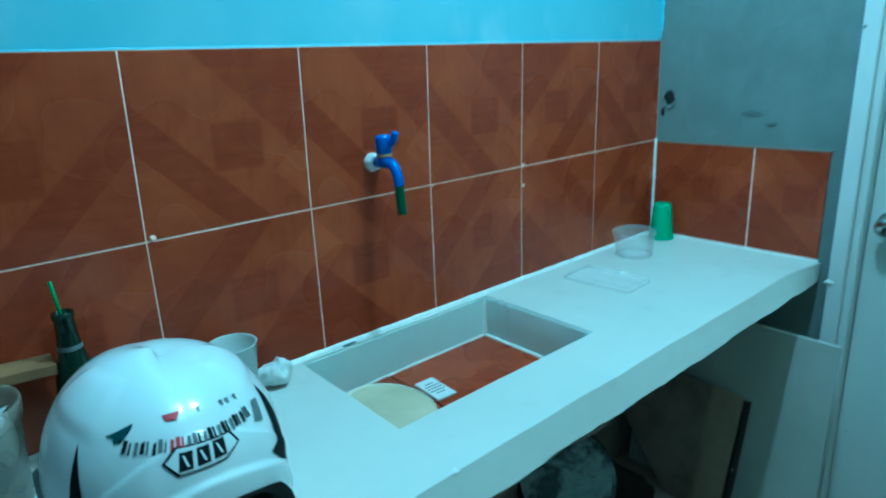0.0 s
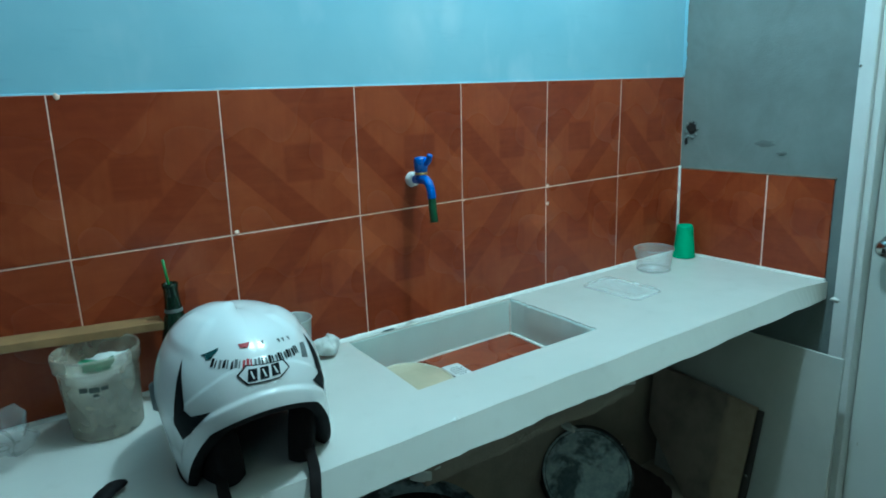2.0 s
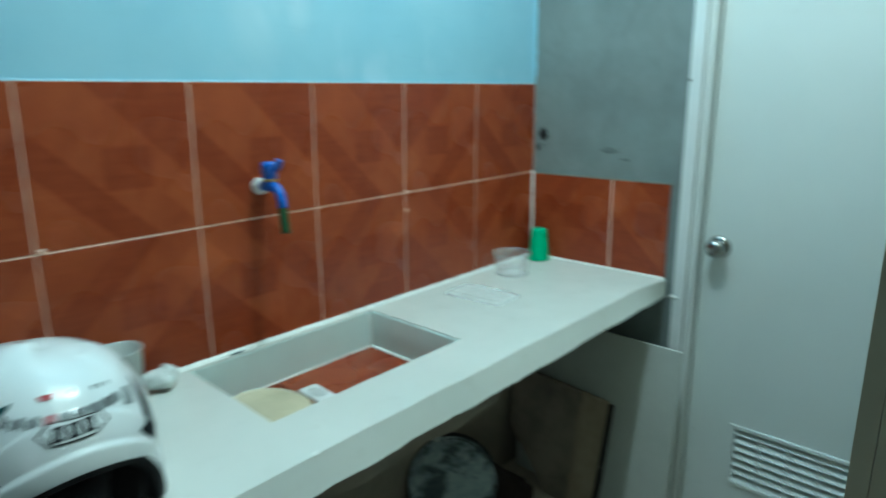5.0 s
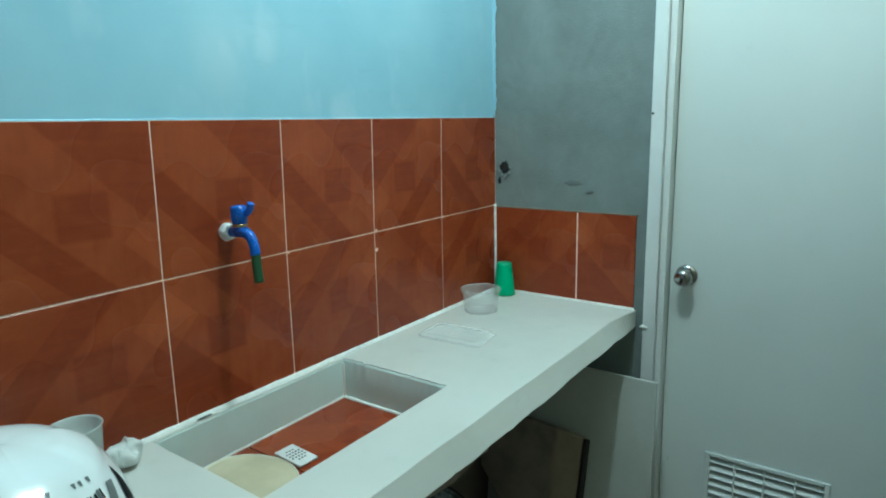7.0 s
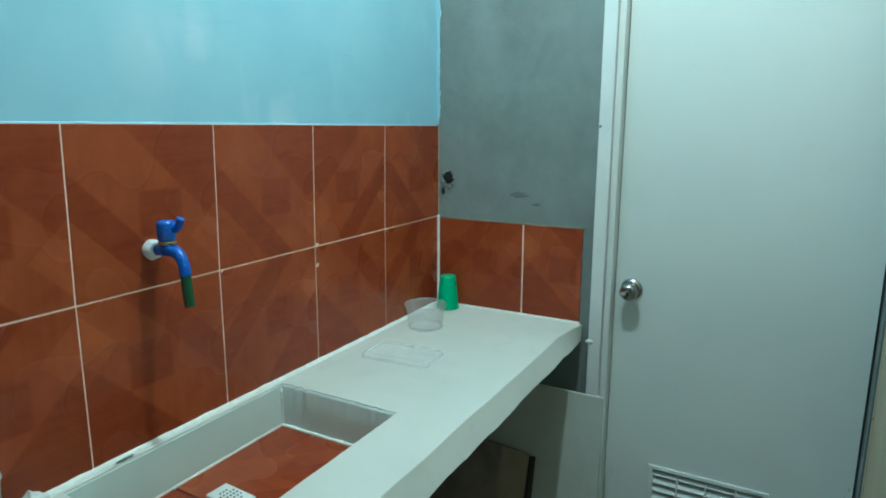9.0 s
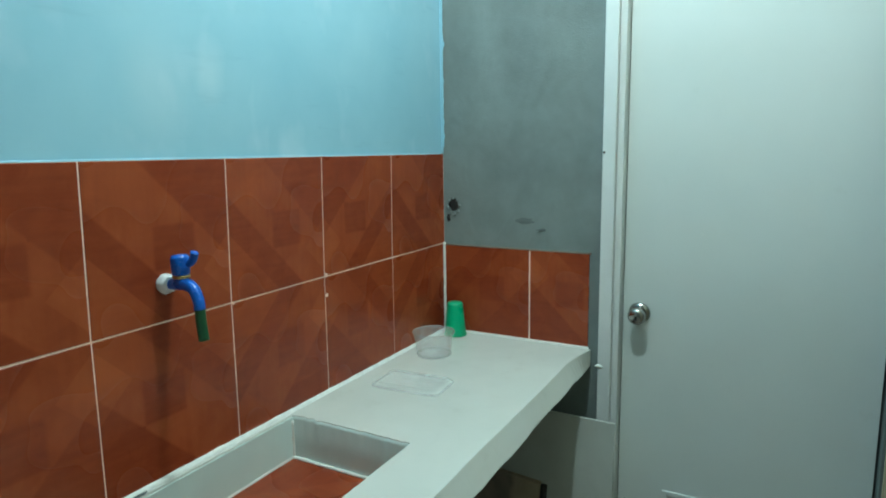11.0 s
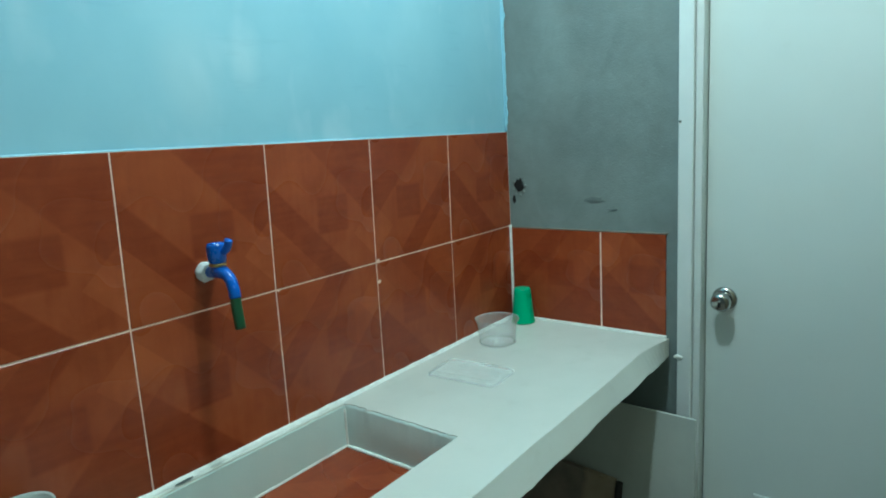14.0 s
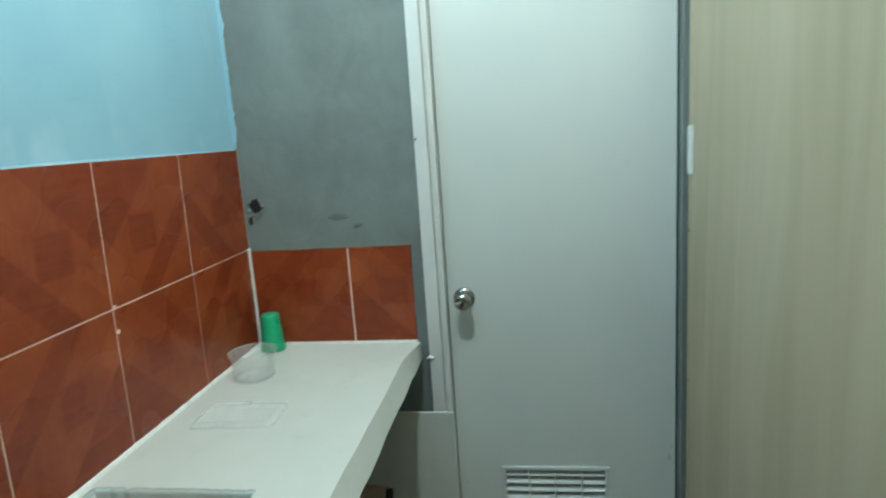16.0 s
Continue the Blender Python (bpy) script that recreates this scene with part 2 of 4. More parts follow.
MAT = {
    "blue": blue_paint(), "cement": cement("raw_grey_cement", (0.180, 0.215, 0.213), 0.34), "rough": cement("brown_grey_concrete", (0.215, 0.185, 0.145), 0.4),
    "sinkwall": cement("smooth_sink_cement", (0.66, 0.79, 0.77), 0.10, 0.6, 0.15), "tile": tile_glaze(), "counter": counter_finish(),
    "grout": plain("white_grout", (0.93, 0.64, 0.51), 0.8, 0, 0.2, 60, 0.3), "caulk": plain("white_caulk", (0.84, 0.86, 0.82), 0.6, 0, 0.15, 50, 0.3),
    "door": door_paint(), "frame": plain("white_frame_paint", (0.66, 0.69, 0.69), 0.4, 0, 0.06, 12, 0.05), "ply": plywood(),
    "chrome": plain("brushed_steel", (0.40, 0.40, 0.39), 0.14, 1.0, 0.1, 60), "hole": plain("dark_cavity", (0.012, 0.012, 0.012), 0.9),
    "ceiling": plain("ceiling_board", (0.62, 0.64, 0.62), 0.8, 0, 0.12, 12, 0.1), "floor": cement("dusty_floor_cement", (0.42, 0.37, 0.31), 0.30),
    "blueplastic": plain("blue_tap_plastic", (0.010, 0.115, 0.52), 0.28, 0, 0.15, 40), "hose": plain("green_hose_rubber", (0.010, 0.085, 0.030), 0.4, 0, 0.2, 60),
    "teflon": plain("white_thread_tape", (0.72, 0.76, 0.76), 0.5, 0, 0.15, 90, 0.5), "brass": plain("brass_ring", (0.55, 0.40, 0.16), 0.3, 1.0),
    "white": glazed_white(), "black": plain("black_foam_liner", (0.014, 0.012, 0.012), 0.95, 0, 0.3, 90, 0.3), "rubber": plain("black_rubber_trim", (0.006, 0.006, 0.007), 0.7, 0, 0.2, 70),
    "decal": plain("black_decal", (0.006, 0.008, 0.010), 0.7, 0, 0.2, 60), "grey": plain("worn_grey_decal", (0.16, 0.18, 0.18), 0.35, 0, 0.25, 80),
    "red": plain("worn_red_decal", (0.42, 0.06, 0.07), 0.35, 0, 0.25, 80), "teal": plain("dark_teal_decal", (0.02, 0.07, 0.075), 0.3),
    "pail": clear_plastic("milky_pail_plastic", (0.62, 0.57, 0.45), 0.36, 0.35, 0.25), "mug": clear_plastic("milky_cup_plastic", (0.62, 0.68, 0.66), 0.75, 0.3, 0.04),
    "clear": clear_plastic("clear_food_plastic", (0.74, 0.79, 0.79), 0.26, 0.16), "faint": clear_plastic("thin_clear_plastic", (0.78, 0.83, 0.83), 0.24, 0.4, 0.2, 0.0), "stain": cement("dark_grey_stain_and_shade", (0.12, 0.145, 0.145), 0.3), "pale": plain("grey_room_plaster", (0.36, 0.37, 0.355), 0.6, 0, 0.1, 6, 0.1), "bag": clear_plastic("crumpled_clear_bag", (0.50, 0.54, 0.53), 0.20, 0.25, 0.2, 0.15),
    "greencup": plain("green_cup_plastic", (0.012, 0.40, 0.19), 0.32, 0, 0.1, 30), "bottle": plain("dark_green_glass", (0.006, 0.022, 0.010), 0.07, 0, 0.2, 20),
    "straw": plain("green_straw_plastic", (0.045, 0.24, 0.05), 0.35), "wood": plain("pale_lath_wood", (0.27, 0.155, 0.064), 0.6, 0, 0.3, 25, 0.2, 0.85),
    "strainer": plain("white_strainer_plastic", (0.72, 0.75, 0.74), 0.35, 0, 0.1, 40), "dish": plain("yellowed_dish_plastic", (0.66, 0.63, 0.48), 0.35, 0, 0.2, 14),
    "water": plain("murky_water", (0.60, 0.55, 0.385), 0.08, 0, 0.2, 10), "paper": plain("crumpled_white_bag", (0.70, 0.74, 0.72), 0.5, 0, 0.2, 50, 0.3),
    "panel": cement("grey_fibre_board", (0.48, 0.51, 0.48), 0.16, 0.7, 0.1), "brownboard": shaded_board(),
    "darkedge": plain("dark_board_edge", (0.022, 0.020, 0.018), 0.8), "caked": caked_bottom(), "blackplastic": plain("black_pail_plastic", (0.014, 0.015, 0.015), 0.3, 0, 0.4, 25),
    "sack": plain("dark_brown_sack", (0.022, 0.016, 0.014), 0.85, 0, 0.3, 40, 0.4),
    "spoil": cement("brown_spoil", (0.20, 0.135, 0.07), 0.45),
    "switch": plain("white_switch_plastic", (0.70, 0.74, 0.73), 0.35), "yellow": plain("yellow_band_plastic", (0.50, 0.36, 0.03), 0.5), "steel": plain("key_steel", (0.24, 0.24, 0.22), 0.3, 1.0),
    "bagpale": plain("pale_bag_plastic", (0.74, 0.73, 0.63), 0.5, 0, 0.25, 22, 0.2), "ink": plain("grey_print_ink", (0.07, 0.09, 0.08), 0.6), "leafprint": plain("green_print", (0.01, 0.13, 0.05), 0.4),
}


# ---- mesh helpers ----
def thing(name, at=(0, 0, 0), label="", category="", kind="", group="", turn=0.0):
    ob = new(name)
    ob.empty_display_size = 0.05
    ob.matrix_basis = pose(*at, 0, 0, turn)
    return tagged(ob, label, category, group, kind)


def part(name, bm, material, parent=None, label="", smooth=False, bevel=0.0, seg=2):
    me = bpy.data.meshes.new(name)
    bmesh.ops.recalc_face_normals(bm, faces=bm.faces)
    if smooth:
        for f in bm.faces:
            f.smooth = True
    bm.to_mesh(me)
    bm.free()
    for mt in material if isinstance(material, (list, tuple)) else [material]:
        me.materials.append(MAT[mt])
    ob = new(name, me)
    if parent is not None:
        ob.parent = parent
    if label:
        ob["label"] = label
    if bevel:
        b = ob.modifiers.new("bevel", "BEVEL")
        b.width, b.segments, b.limit_method, b.angle_limit = bevel, seg, "ANGLE", radians(40)
    return ob


def add_box(bm, x0, x1, y0, y1, z0, z1, mi=0):
    v = [bm.verts.new((x, y, z)) for x in (x0, x1) for y in (y0, y1) for z in (z0, z1)]
    for q in ((0, 1, 3, 2), (4, 6, 7, 5), (0, 4, 5, 1), (2, 3, 7, 6), (0, 2, 6, 4), (1, 5, 7, 3)):
        bm.faces.new([v[i] for i in q]).material_index = mi


def boxes(*specs):
    bm = bmesh.new()
    for s in specs:
        add_box(bm, *s)
    return bm


def add_lathe(bm, profile, seg=40, m=None, jitter=0.0, sx=1.0, sy=1.0):
    """Turns (radius, height) pairs round z."""
    m = m or Matrix()
    rings = []
    for r, z in profile:
        if r < 1e-6:
            rings.append([bm.verts.new(m @ Vector((0, 0, z)))])
        else:
            ring = []
            for i in range(seg):
                a = 2 * math.pi * i / seg
                k = 1 + jitter * noise.noise(Vector((math.cos(a) * 2, math.sin(a) * 2, z * 30)))
                ring.append(bm.verts.new(m @ Vector((r * k * sx * math.cos(a), r * k * sy * math.sin(a), z))))
            rings.append(ring)
    for a, b in zip(rings, rings[1:]):
        for i in range(seg):
            j = (i + 1) % seg
            q = [a[i % len(a)], a[j % len(a)], b[j % len(b)], b[i % len(b)]]
            q = list(dict.fromkeys(q))
            if len(q) > 2:
                bm.faces.new(q)


def lathe(profile, seg=40, m=None, jitter=0.0, sx=1.0, sy=1.0):
    bm = bmesh.new()
    add_lathe(bm, profile, seg, m, jitter, sx, sy)
    return bm


def smooth_line(points, n=8):
    """A Catmull-Rom line through points."""
    p = [Vector(q) for q in points]
    p = [p[0] * 2 - p[1]] + p + [p[-1] * 2 - p[-2]]
    out = []
    for a, b, c, d in zip(p, p[1:], p[2:], p[3:]):
        for i in range(n):
            t = i / n
            out.append(0.5 * (2 * b + (c - a) * t + (2 * a - 5 * b + 4 * c - d) * t * t + (3 * b - a - 3 * c + d) * t ** 3))
    return out + [p[-2]]


def add_tube(bm, line, radii, seg=14, flat=1.0, up=(0, 0, 1)):
    """A tube along line; radii: one value or one a point; flat squeezes it into a strap."""
    line = [Vector(q) for q in line]
    if not isinstance(radii, (list, tuple)):
        radii = [radii] * len(line)
    rings = []
    for i, (q, r) in enumerate(zip(line, radii)):
        d = (line[min(i + 1, len(line) - 1)] - line[max(i - 1, 0)]).normalized()
        s = d.cross(Vector(up))
        s = s.normalized() if s.length > 1e-4 else Vector((1, 0, 0))
        w = s.cross(d).normalized()
        rings.append([bm.verts.new(q + r * (s * math.cos(2 * math.pi * k / seg) + w * flat * math.sin(2 * math.pi * k / seg))) for k in range(seg)])
    for a, b in zip(rings, rings[1:]):
        for k in range(seg):
            bm.faces.new((a[k], a[(k + 1) % seg], b[(k + 1) % seg], b[k]))
    bm.faces.new(rings[0])
    bm.faces.new(rings[-1])


def tube(line, radii, seg=14, flat=1.0, up=(0, 0, 1)):
    bm = bmesh.new()
    add_tube(bm, line, radii, seg, flat, up)
    return bm


def crumple(bm, amp, freq, seed=0.0):
    for v in bm.verts:
        p = v.co * freq + Vector((seed, seed * 2, seed * 3))
        v.co += amp * Vector((noise.noise(p), noise.noise(p + Vector((7, 0, 0))), noise.noise(p + Vector((0, 7, 0)))))


# ---- structure ----
COUNTER, MID, TOP = 0.80, 1.10, 1.40
ROOM_X, ROOM_Y, ROOM_Z = -4.6, -2.4, 2.9

bm = boxes((ROOM_X, 0.006, 0.006, 0.16, COUNTER, ROOM_Z, 0), (ROOM_X, 0.006, 0.006, 0.16, 0, COUNTER, 1))
wall_n = tagged(part("wall_north", bm, ("blue", "rough")), "light blue painted wall above brown tiles", "wall", kind="structure")

D0, D1, DH = -0.5905, -1.245, 2.05
bm = boxes((0.006, 0.16, 0.16, -0.53, 0, ROOM_Z), (0.006, 0.16, -0.53, -1.252, DH + 0.06, ROOM_Z), (0.006, 0.16, -1.252, ROOM_Y, 0, ROOM_Z))
wall_e = tagged(part("wall_east", bm, "cement"), "bare grey cement wall with trowel marks", "wall", kind="structure")
tagged(part("wall_west", boxes((ROOM_X - 0.15, ROOM_X, ROOM_Y, 0.16, 0, ROOM_Z)), "pale"), "grey plastered wall", "wall", kind="structure")
WX0, WX1, WZ0, WZ1 = -3.62, -2.70, 1.21, 2.53
wall_s = boxes((ROOM_X - 0.15, WX0, ROOM_Y - 0.15, ROOM_Y, 0, ROOM_Z), (WX1, 0.16, ROOM_Y - 0.15, ROOM_Y, 0, ROOM_Z), (WX0, WX1, ROOM_Y - 0.15, ROOM_Y, 0, WZ0), (WX0, WX1, ROOM_Y - 0.15, ROOM_Y, WZ1, ROOM_Z))
tagged(part("wall_south", wall_s, "pale"), "grey plastered wall with a window opening", "wall", kind="structure")
tagged(part("floor", boxes((ROOM_X - 0.15, 0.16, ROOM_Y - 0.15, 0.16, -0.1, 0)), "floor"), "dusty brown-grey cement floor", "floor", kind="structure")
tagged(part("ceiling", boxes((ROOM_X - 0.15, 0.16, ROOM_Y - 0.15, 0.16, ROOM_Z, ROOM_Z + 0.1)), "ceiling"), "pale flat ceiling", "ceiling", kind="structure")

# grout beds that the tiles sit in
part("grout_bed", boxes((-2.72, 0.0055, 0.0012, 0.0058, COUNTER - 0.02, TOP - 0.003)), "grout", wall_n, "white grout lines")
part("grout_bed", boxes((0.0012, 0.0058, 0.001, -0.4945, COUNTER - 0.01, 1.0915)), "grout", wall_e, "white grout lines")
bm = bmesh.new()
add_tube(bm, [(-0.0028 + 0.0015 * noise.noise(Vector((0, 0, z * 40))), -0.0028, z) for z in np.linspace(COUNTER, 1.104, 30)], [0.0046 + 0.0014 * noise.noise(Vector((3, 0, z * 30))) for z in np.linspace(COUNTER, 1.104, 30)], 8, up=(0, 1, 0))
part("caulk_line", bm, "caulk", wall_e, "uneven white caulk in the corner", True)
# rough cement lip over the short tiles
bm = bmesh.new()
ys = np.linspace(-0.004, -0.5, 60)
add_tube(bm, [(0.0042, y, 1.0955 + 0.002 * noise.noise(Vector((y * 60, 1, 0)))) for y in ys], [0.0024 + 0.0014 * noise.noise(Vector((y * 45, 0, 2))) for y in ys], 8)
part("cement_lip", bm, "rough", wall_e, "ragged cement edge over the tiles", True)
# white paint line along the top of the tiles
bm = bmesh.new()
xs = np.linspace(-2.72, -0.002, 260)
add_tube(bm, [(x, 0.0038, TOP - 0.002 + 0.0012 * noise.noise(Vector((x * 25, 0, 0)))) for x in xs], [0.0022 + 0.0012 * noise.noise(Vector((x * 40, 5, 0))) for x in xs], 8)
part("paint_edge", bm, "blue", wall_n, "ragged pale paint edge over the tiles", True)

bm = bmesh.new()
zs = np.linspace(TOP, ROOM_Z - 0.01, 110)
add_tube(bm, [(0.0052 - 0.0012 * abs(noise.noise(Vector((z * 22, 0, 4)))), 0.0046 - 0.003 * noise.noise(Vector((z * 16, 2, 0))), z) for z in zs], [0.0036 + 0.0028 * noise.noise(Vector((z * 26, 7, 0))) for z in zs], 8, up=(0, 1, 0))
part("paint_edge", bm, "blue", wall_n, "ragged pale paint edge in the corner", True)

# hole knocked into the cement wall, with crumbs of mortar round it
bm = lathe([(0.0, 0.002), (0.010, 0.002), (0.016, 0.001), (0.019, -0.0012)], 22, pose(0.004, -0.036, 1.233, 0, -90, 0), 0.5, 1.2, 0.95)
part("wall_hole", bm, "hole", wall_e, "dark ragged hole in the cement", True)
bm = lathe([(0.0, 0.002), (0.006, 0.002), (0.009, -0.001)], 16, pose(0.0042, -0.016, 1.186, 0, -90, 0), 0.6, 1.5, 0.7)
part("wall_hole", bm, "hole", wall_e)
for k in range(9):
    a = k * 0.75
    bm = bmesh.new()
    bmesh.ops.create_icosphere(bm, subdivisions=1, radius=0.004 + 0.002 * random.random())
    crumple(bm, 0.002, 200, k)
    bm.transform(Matrix.Translation((0.004, -0.036 + 0.022 * math.cos(a), 1.225 + 0.026 * math.sin(a))))
    part("mortar_crumb", bm, "cement", wall_e)

part("trowel_mark", lathe([(0, 0.0012), (0.012, 0.001), (0.02, 0.0)], 20, pose(0.0056, -0.285, 1.186, 0, -90, 0), 0.5, 0.5, 1.5), "stain", wall_e, "dark trowel dent", True)
part("trowel_mark", lathe([(0, 0.0012), (0.010, 0.001), (0.014, 0.0)], 20, pose(0.0056, -0.35, 1.160, 0, -90, 15), 0.6, 0.35, 1.7), "stain", wall_e, "", True)
for x, z, r in ((-0.616, 1.052, 0.005), (-0.309, 1.10, 0.004), (-0.615, 1.103, 0.005), (-1.51, 1.104, 0.006), (-1.79, 1.393, 0.006), (-1.49, 0.82, 0.004), (-0.915, 1.098, 0.004)):
    bm = bmesh.new()
    bmesh.ops.create_icosphere(bm, subdivisions=2, radius=r)
    crumple(bm, 0.003, 160, x)
    bm.transform(Matrix.Translation((x, 0.001, z)) @ Matrix.Diagonal((1, 0.5, 1, 1)))
    part("grout_blob", bm, "grout", wall_n, "", True)

# blue paint brushed over the corner onto the cement
bm = bmesh.new()
row = []
for z in np.linspace(1.42, ROOM_Z - 0.01, 260):
    w = 0.004 + 0.006 * max(0, noise.noise(Vector((0, 1, z * 14)))) + 0.007 * max(0, noise.noise(Vector((5, 2, z * 45))))
    row.append([bm.verts.new((x, y, z)) for x, y in ((0.002, -0.0005), (-0.0014, -0.0005), (-0.0014, -w), (0.002, -w - 0.001))])
for a, b in zip(row, row[1:]):
    for i in range(3):
        bm.faces.new((a[i], a[i + 1], b[i + 1], b[i]))
part("paint_edge", bm, "blue", wall_e, "ragged blue paint edge")

# door, frame, louvre, knob
frame_ob = thing("door_frame", (0, -0.53, 0), "white painted wooden door frame", "door frame", "structure")
H = DH + 0.05
for nm, spec in (("casing", (-0.014, 0.10, -0.0005, -0.0385, 0, H)), ("casing_bead", (0.002, 0.10, -0.0387, -0.0578, 0, H - 0.03)),
                 ("head_casing", (-0.0135, 0.10, -0.0375, -0.722, H - 0.03, H))):
    part(nm, boxes(spec), "frame", frame_ob, bevel=0.003)
part("hinge_jamb", boxes((-0.002, 0.16, -0.7215, -0.76, 0, H - 0.031)), "cement", frame_ob, "bare grey cement jamb")
bm = bmesh.new()
bmesh.ops.create_icosphere(bm, subdivisions=2, radius=0.008)
crumple(bm, 0.005, 130, 9)
bm.transform(pose(-0.015, -0.006, 0.755) @ Matrix.Diagonal((0.6, 1.5, 0.8, 1)))
part("plaster_blob", bm, "caulk", frame_ob, "blob of white plaster", True)
part("screw", lathe([(0, 0.004), (0.003, 0.003), (0.004, 0)], 12, pose(-0.0145, -0.006, 1.395, 0, -90, 0)), "chrome", frame_ob, "", True)

door = thing("door", (0.045, (D0 + D1) / 2, 0.012), "closed grey-white flush door with louvre and steel knob", "door", "structure")
W = (D0 - D1) / 2
VL, VR, VT, VB = -0.727 - (D0 + D1) / 2, -1.049 - (D0 + D1) / 2, 0.356, 0.161
part("leaf", boxes((0, 0.04, W, VL, 0, DH - 0.03), (0, 0.04, VR, -W, 0, DH - 0.03), (0, 0.04, VL, VR, VT, DH - 0.03), (0, 0.04, VL, VR, 0, VB)), "door", door)
louvre = part("louvre", boxes((-0.006, 0.02, VL + 0.004, VL - 0.010, VB - 0.004, VT + 0.004), (-0.006, 0.02, VR - 0.004, VR + 0.010, VB - 0.004, VT + 0.004),
                              (-0.006, 0.02, VL - 0.010, VR + 0.010, VT - 0.008, VT + 0.004), (-0.006, 0.02, VL - 0.010, VR + 0.010, VB - 0.004, VB + 0.008)), "door", door, "plastic louvre vent", bevel=0.002)
# dark back plate: the shade between the slats is put into its colour
part("louvre_shade_back", boxes((0.028, 0.032, VL, VR, VB, VT)), "stain", louvre)
nsl = 7
for i in range(nsl):
    zc = VB + 0.018 + i * (VT - VB - 0.036) / (nsl - 1)
    bm = boxes((-0.001, 0.001, VL - 0.008, VR + 0.008, -0.014, 0.014))
    bm.transform(pose(0.008, 0, zc, 0, 42, 0))
    part("slat", bm, "door", louvre, bevel=0.0008, seg=1)
for i in range(1, 4):
    y = VL + (VR - VL) * i / 4
    part("louvre_rib", boxes((-0.002, 0.004, y - 0.003, y + 0.003, VB, VT)), "door", louvre)
knob = part("knob", lathe([(0, 0.058), (0.014, 0.0575), (0.021, 0.054), (0.0255, 0.046), (0.026, 0.038), (0.022, 0.030), (0.013, 0.024), (0.012, 0.010), (0.012, 0.006)], 36, pose(0, -0.638 - (D0 + D1) / 2, 0.907, 0, -90, 0)), "chrome", door, "round steel door knob", True)
part("rose", lathe([(0.0, 0.010), (0.020, 0.010), (0.030, 0.006), (0.032, 0.0)], 36, pose(0, -0.638 - (D0 + D1) / 2, 0.907, 0, -90, 0)), "chrome", knob, "", True)
part("keyhole", boxes((-0.0595, -0.057, -0.638 - (D0 + D1) / 2 - 0.0035, -0.638 - (D0 + D1) / 2 + 0.0035, 0.897, 0.910)), "hole", knob)

for y, z, r in ((-1.229, 0.395, 0.007), (-1.236, 0.43, 0.004), (-0.612, 0.30, 0.004)):
    part("paint_chip", lathe([(0, 0.0008), (r * 0.7, 0.0007), (r, 0.0)], 16, pose(-0.0002, y - (D0 + D1) / 2, z, 0, -90, 0), 0.7, 1.6, 0.5), "panel", door, "grey chip in the door paint", True)

# plywood partition beside the door
P0, P1 = Vector((-0.083, -1.247, 0)), Vector((-1.362, -1.191, 0))
ang = math.degrees(math.atan2(P1.y - P0.y, P1.x - P0.x))
plen = (P1 - P0).length
ply = tagged(thing("plywood_partition", P0, turn=ang), "pale birch plywood partition beside the door", "partition", kind="structure")
part("plywood_sheet", boxes((0.022, plen, 0, 0.012, 0, ROOM_Z)), "ply", ply)
part("edge_strip", boxes((0, 0.020, -0.002, 0.012, 0, ROOM_Z)), "ply", ply, bevel=0.001)
part("stud", boxes((0.0, 0.045, 0.0125, 0.06, 0, ROOM_Z)), "ply", ply)
part("stud", boxes((plen - 0.045, plen, 0.0125, 0.06, 0, ROOM_Z)), "ply", ply)
for z in (0.30, 0.71, 1.12, 1.85):
    part("screw", lathe([(0, 0.0025), (0.003, 0.002), (0.004, 0)], 10, pose(0.012, -0.002, z, 90, 0, 0)), "chrome", ply, "", True)
sw = thing("wall_switch", (-0.112, -1.242, 1.325), "white plastic switch box on the plywood edge", "switch", turn=ang)
part("box", boxes((-0.030, 0.012, -0.002, 0.022, -0.060, 0.060)), "switch", sw, bevel=0.003)
part("rocker", boxes((-0.018, 0.004, 0.0215, 0.0255, -0.022, 0.022)), "switch", sw, bevel=0.001)


# ---- counter with cast sink ----
SX0, SX1, SY0, SY1 = -1.284, -0.779, -0.336, -0.0145
CX0, CX1, CY0 = -2.75, -0.0015, -0.506
counter = thing("counter", (0, 0, COUNTER), "white finished concrete kitchen counter with a cast sink", "counter")
SLAB = 0.052


def ragged(y):
    """How far the worn edge of the sink lies back from its straight line."""
    n = 0.006 + 0.005 * noise.noise(Vector((3, y * 16, 0))) + 0.0055 * noise.noise(Vector((8, y * 62, 0)))
    return max(-0.001, n) * min(1, (SY1 - y) / 0.03)


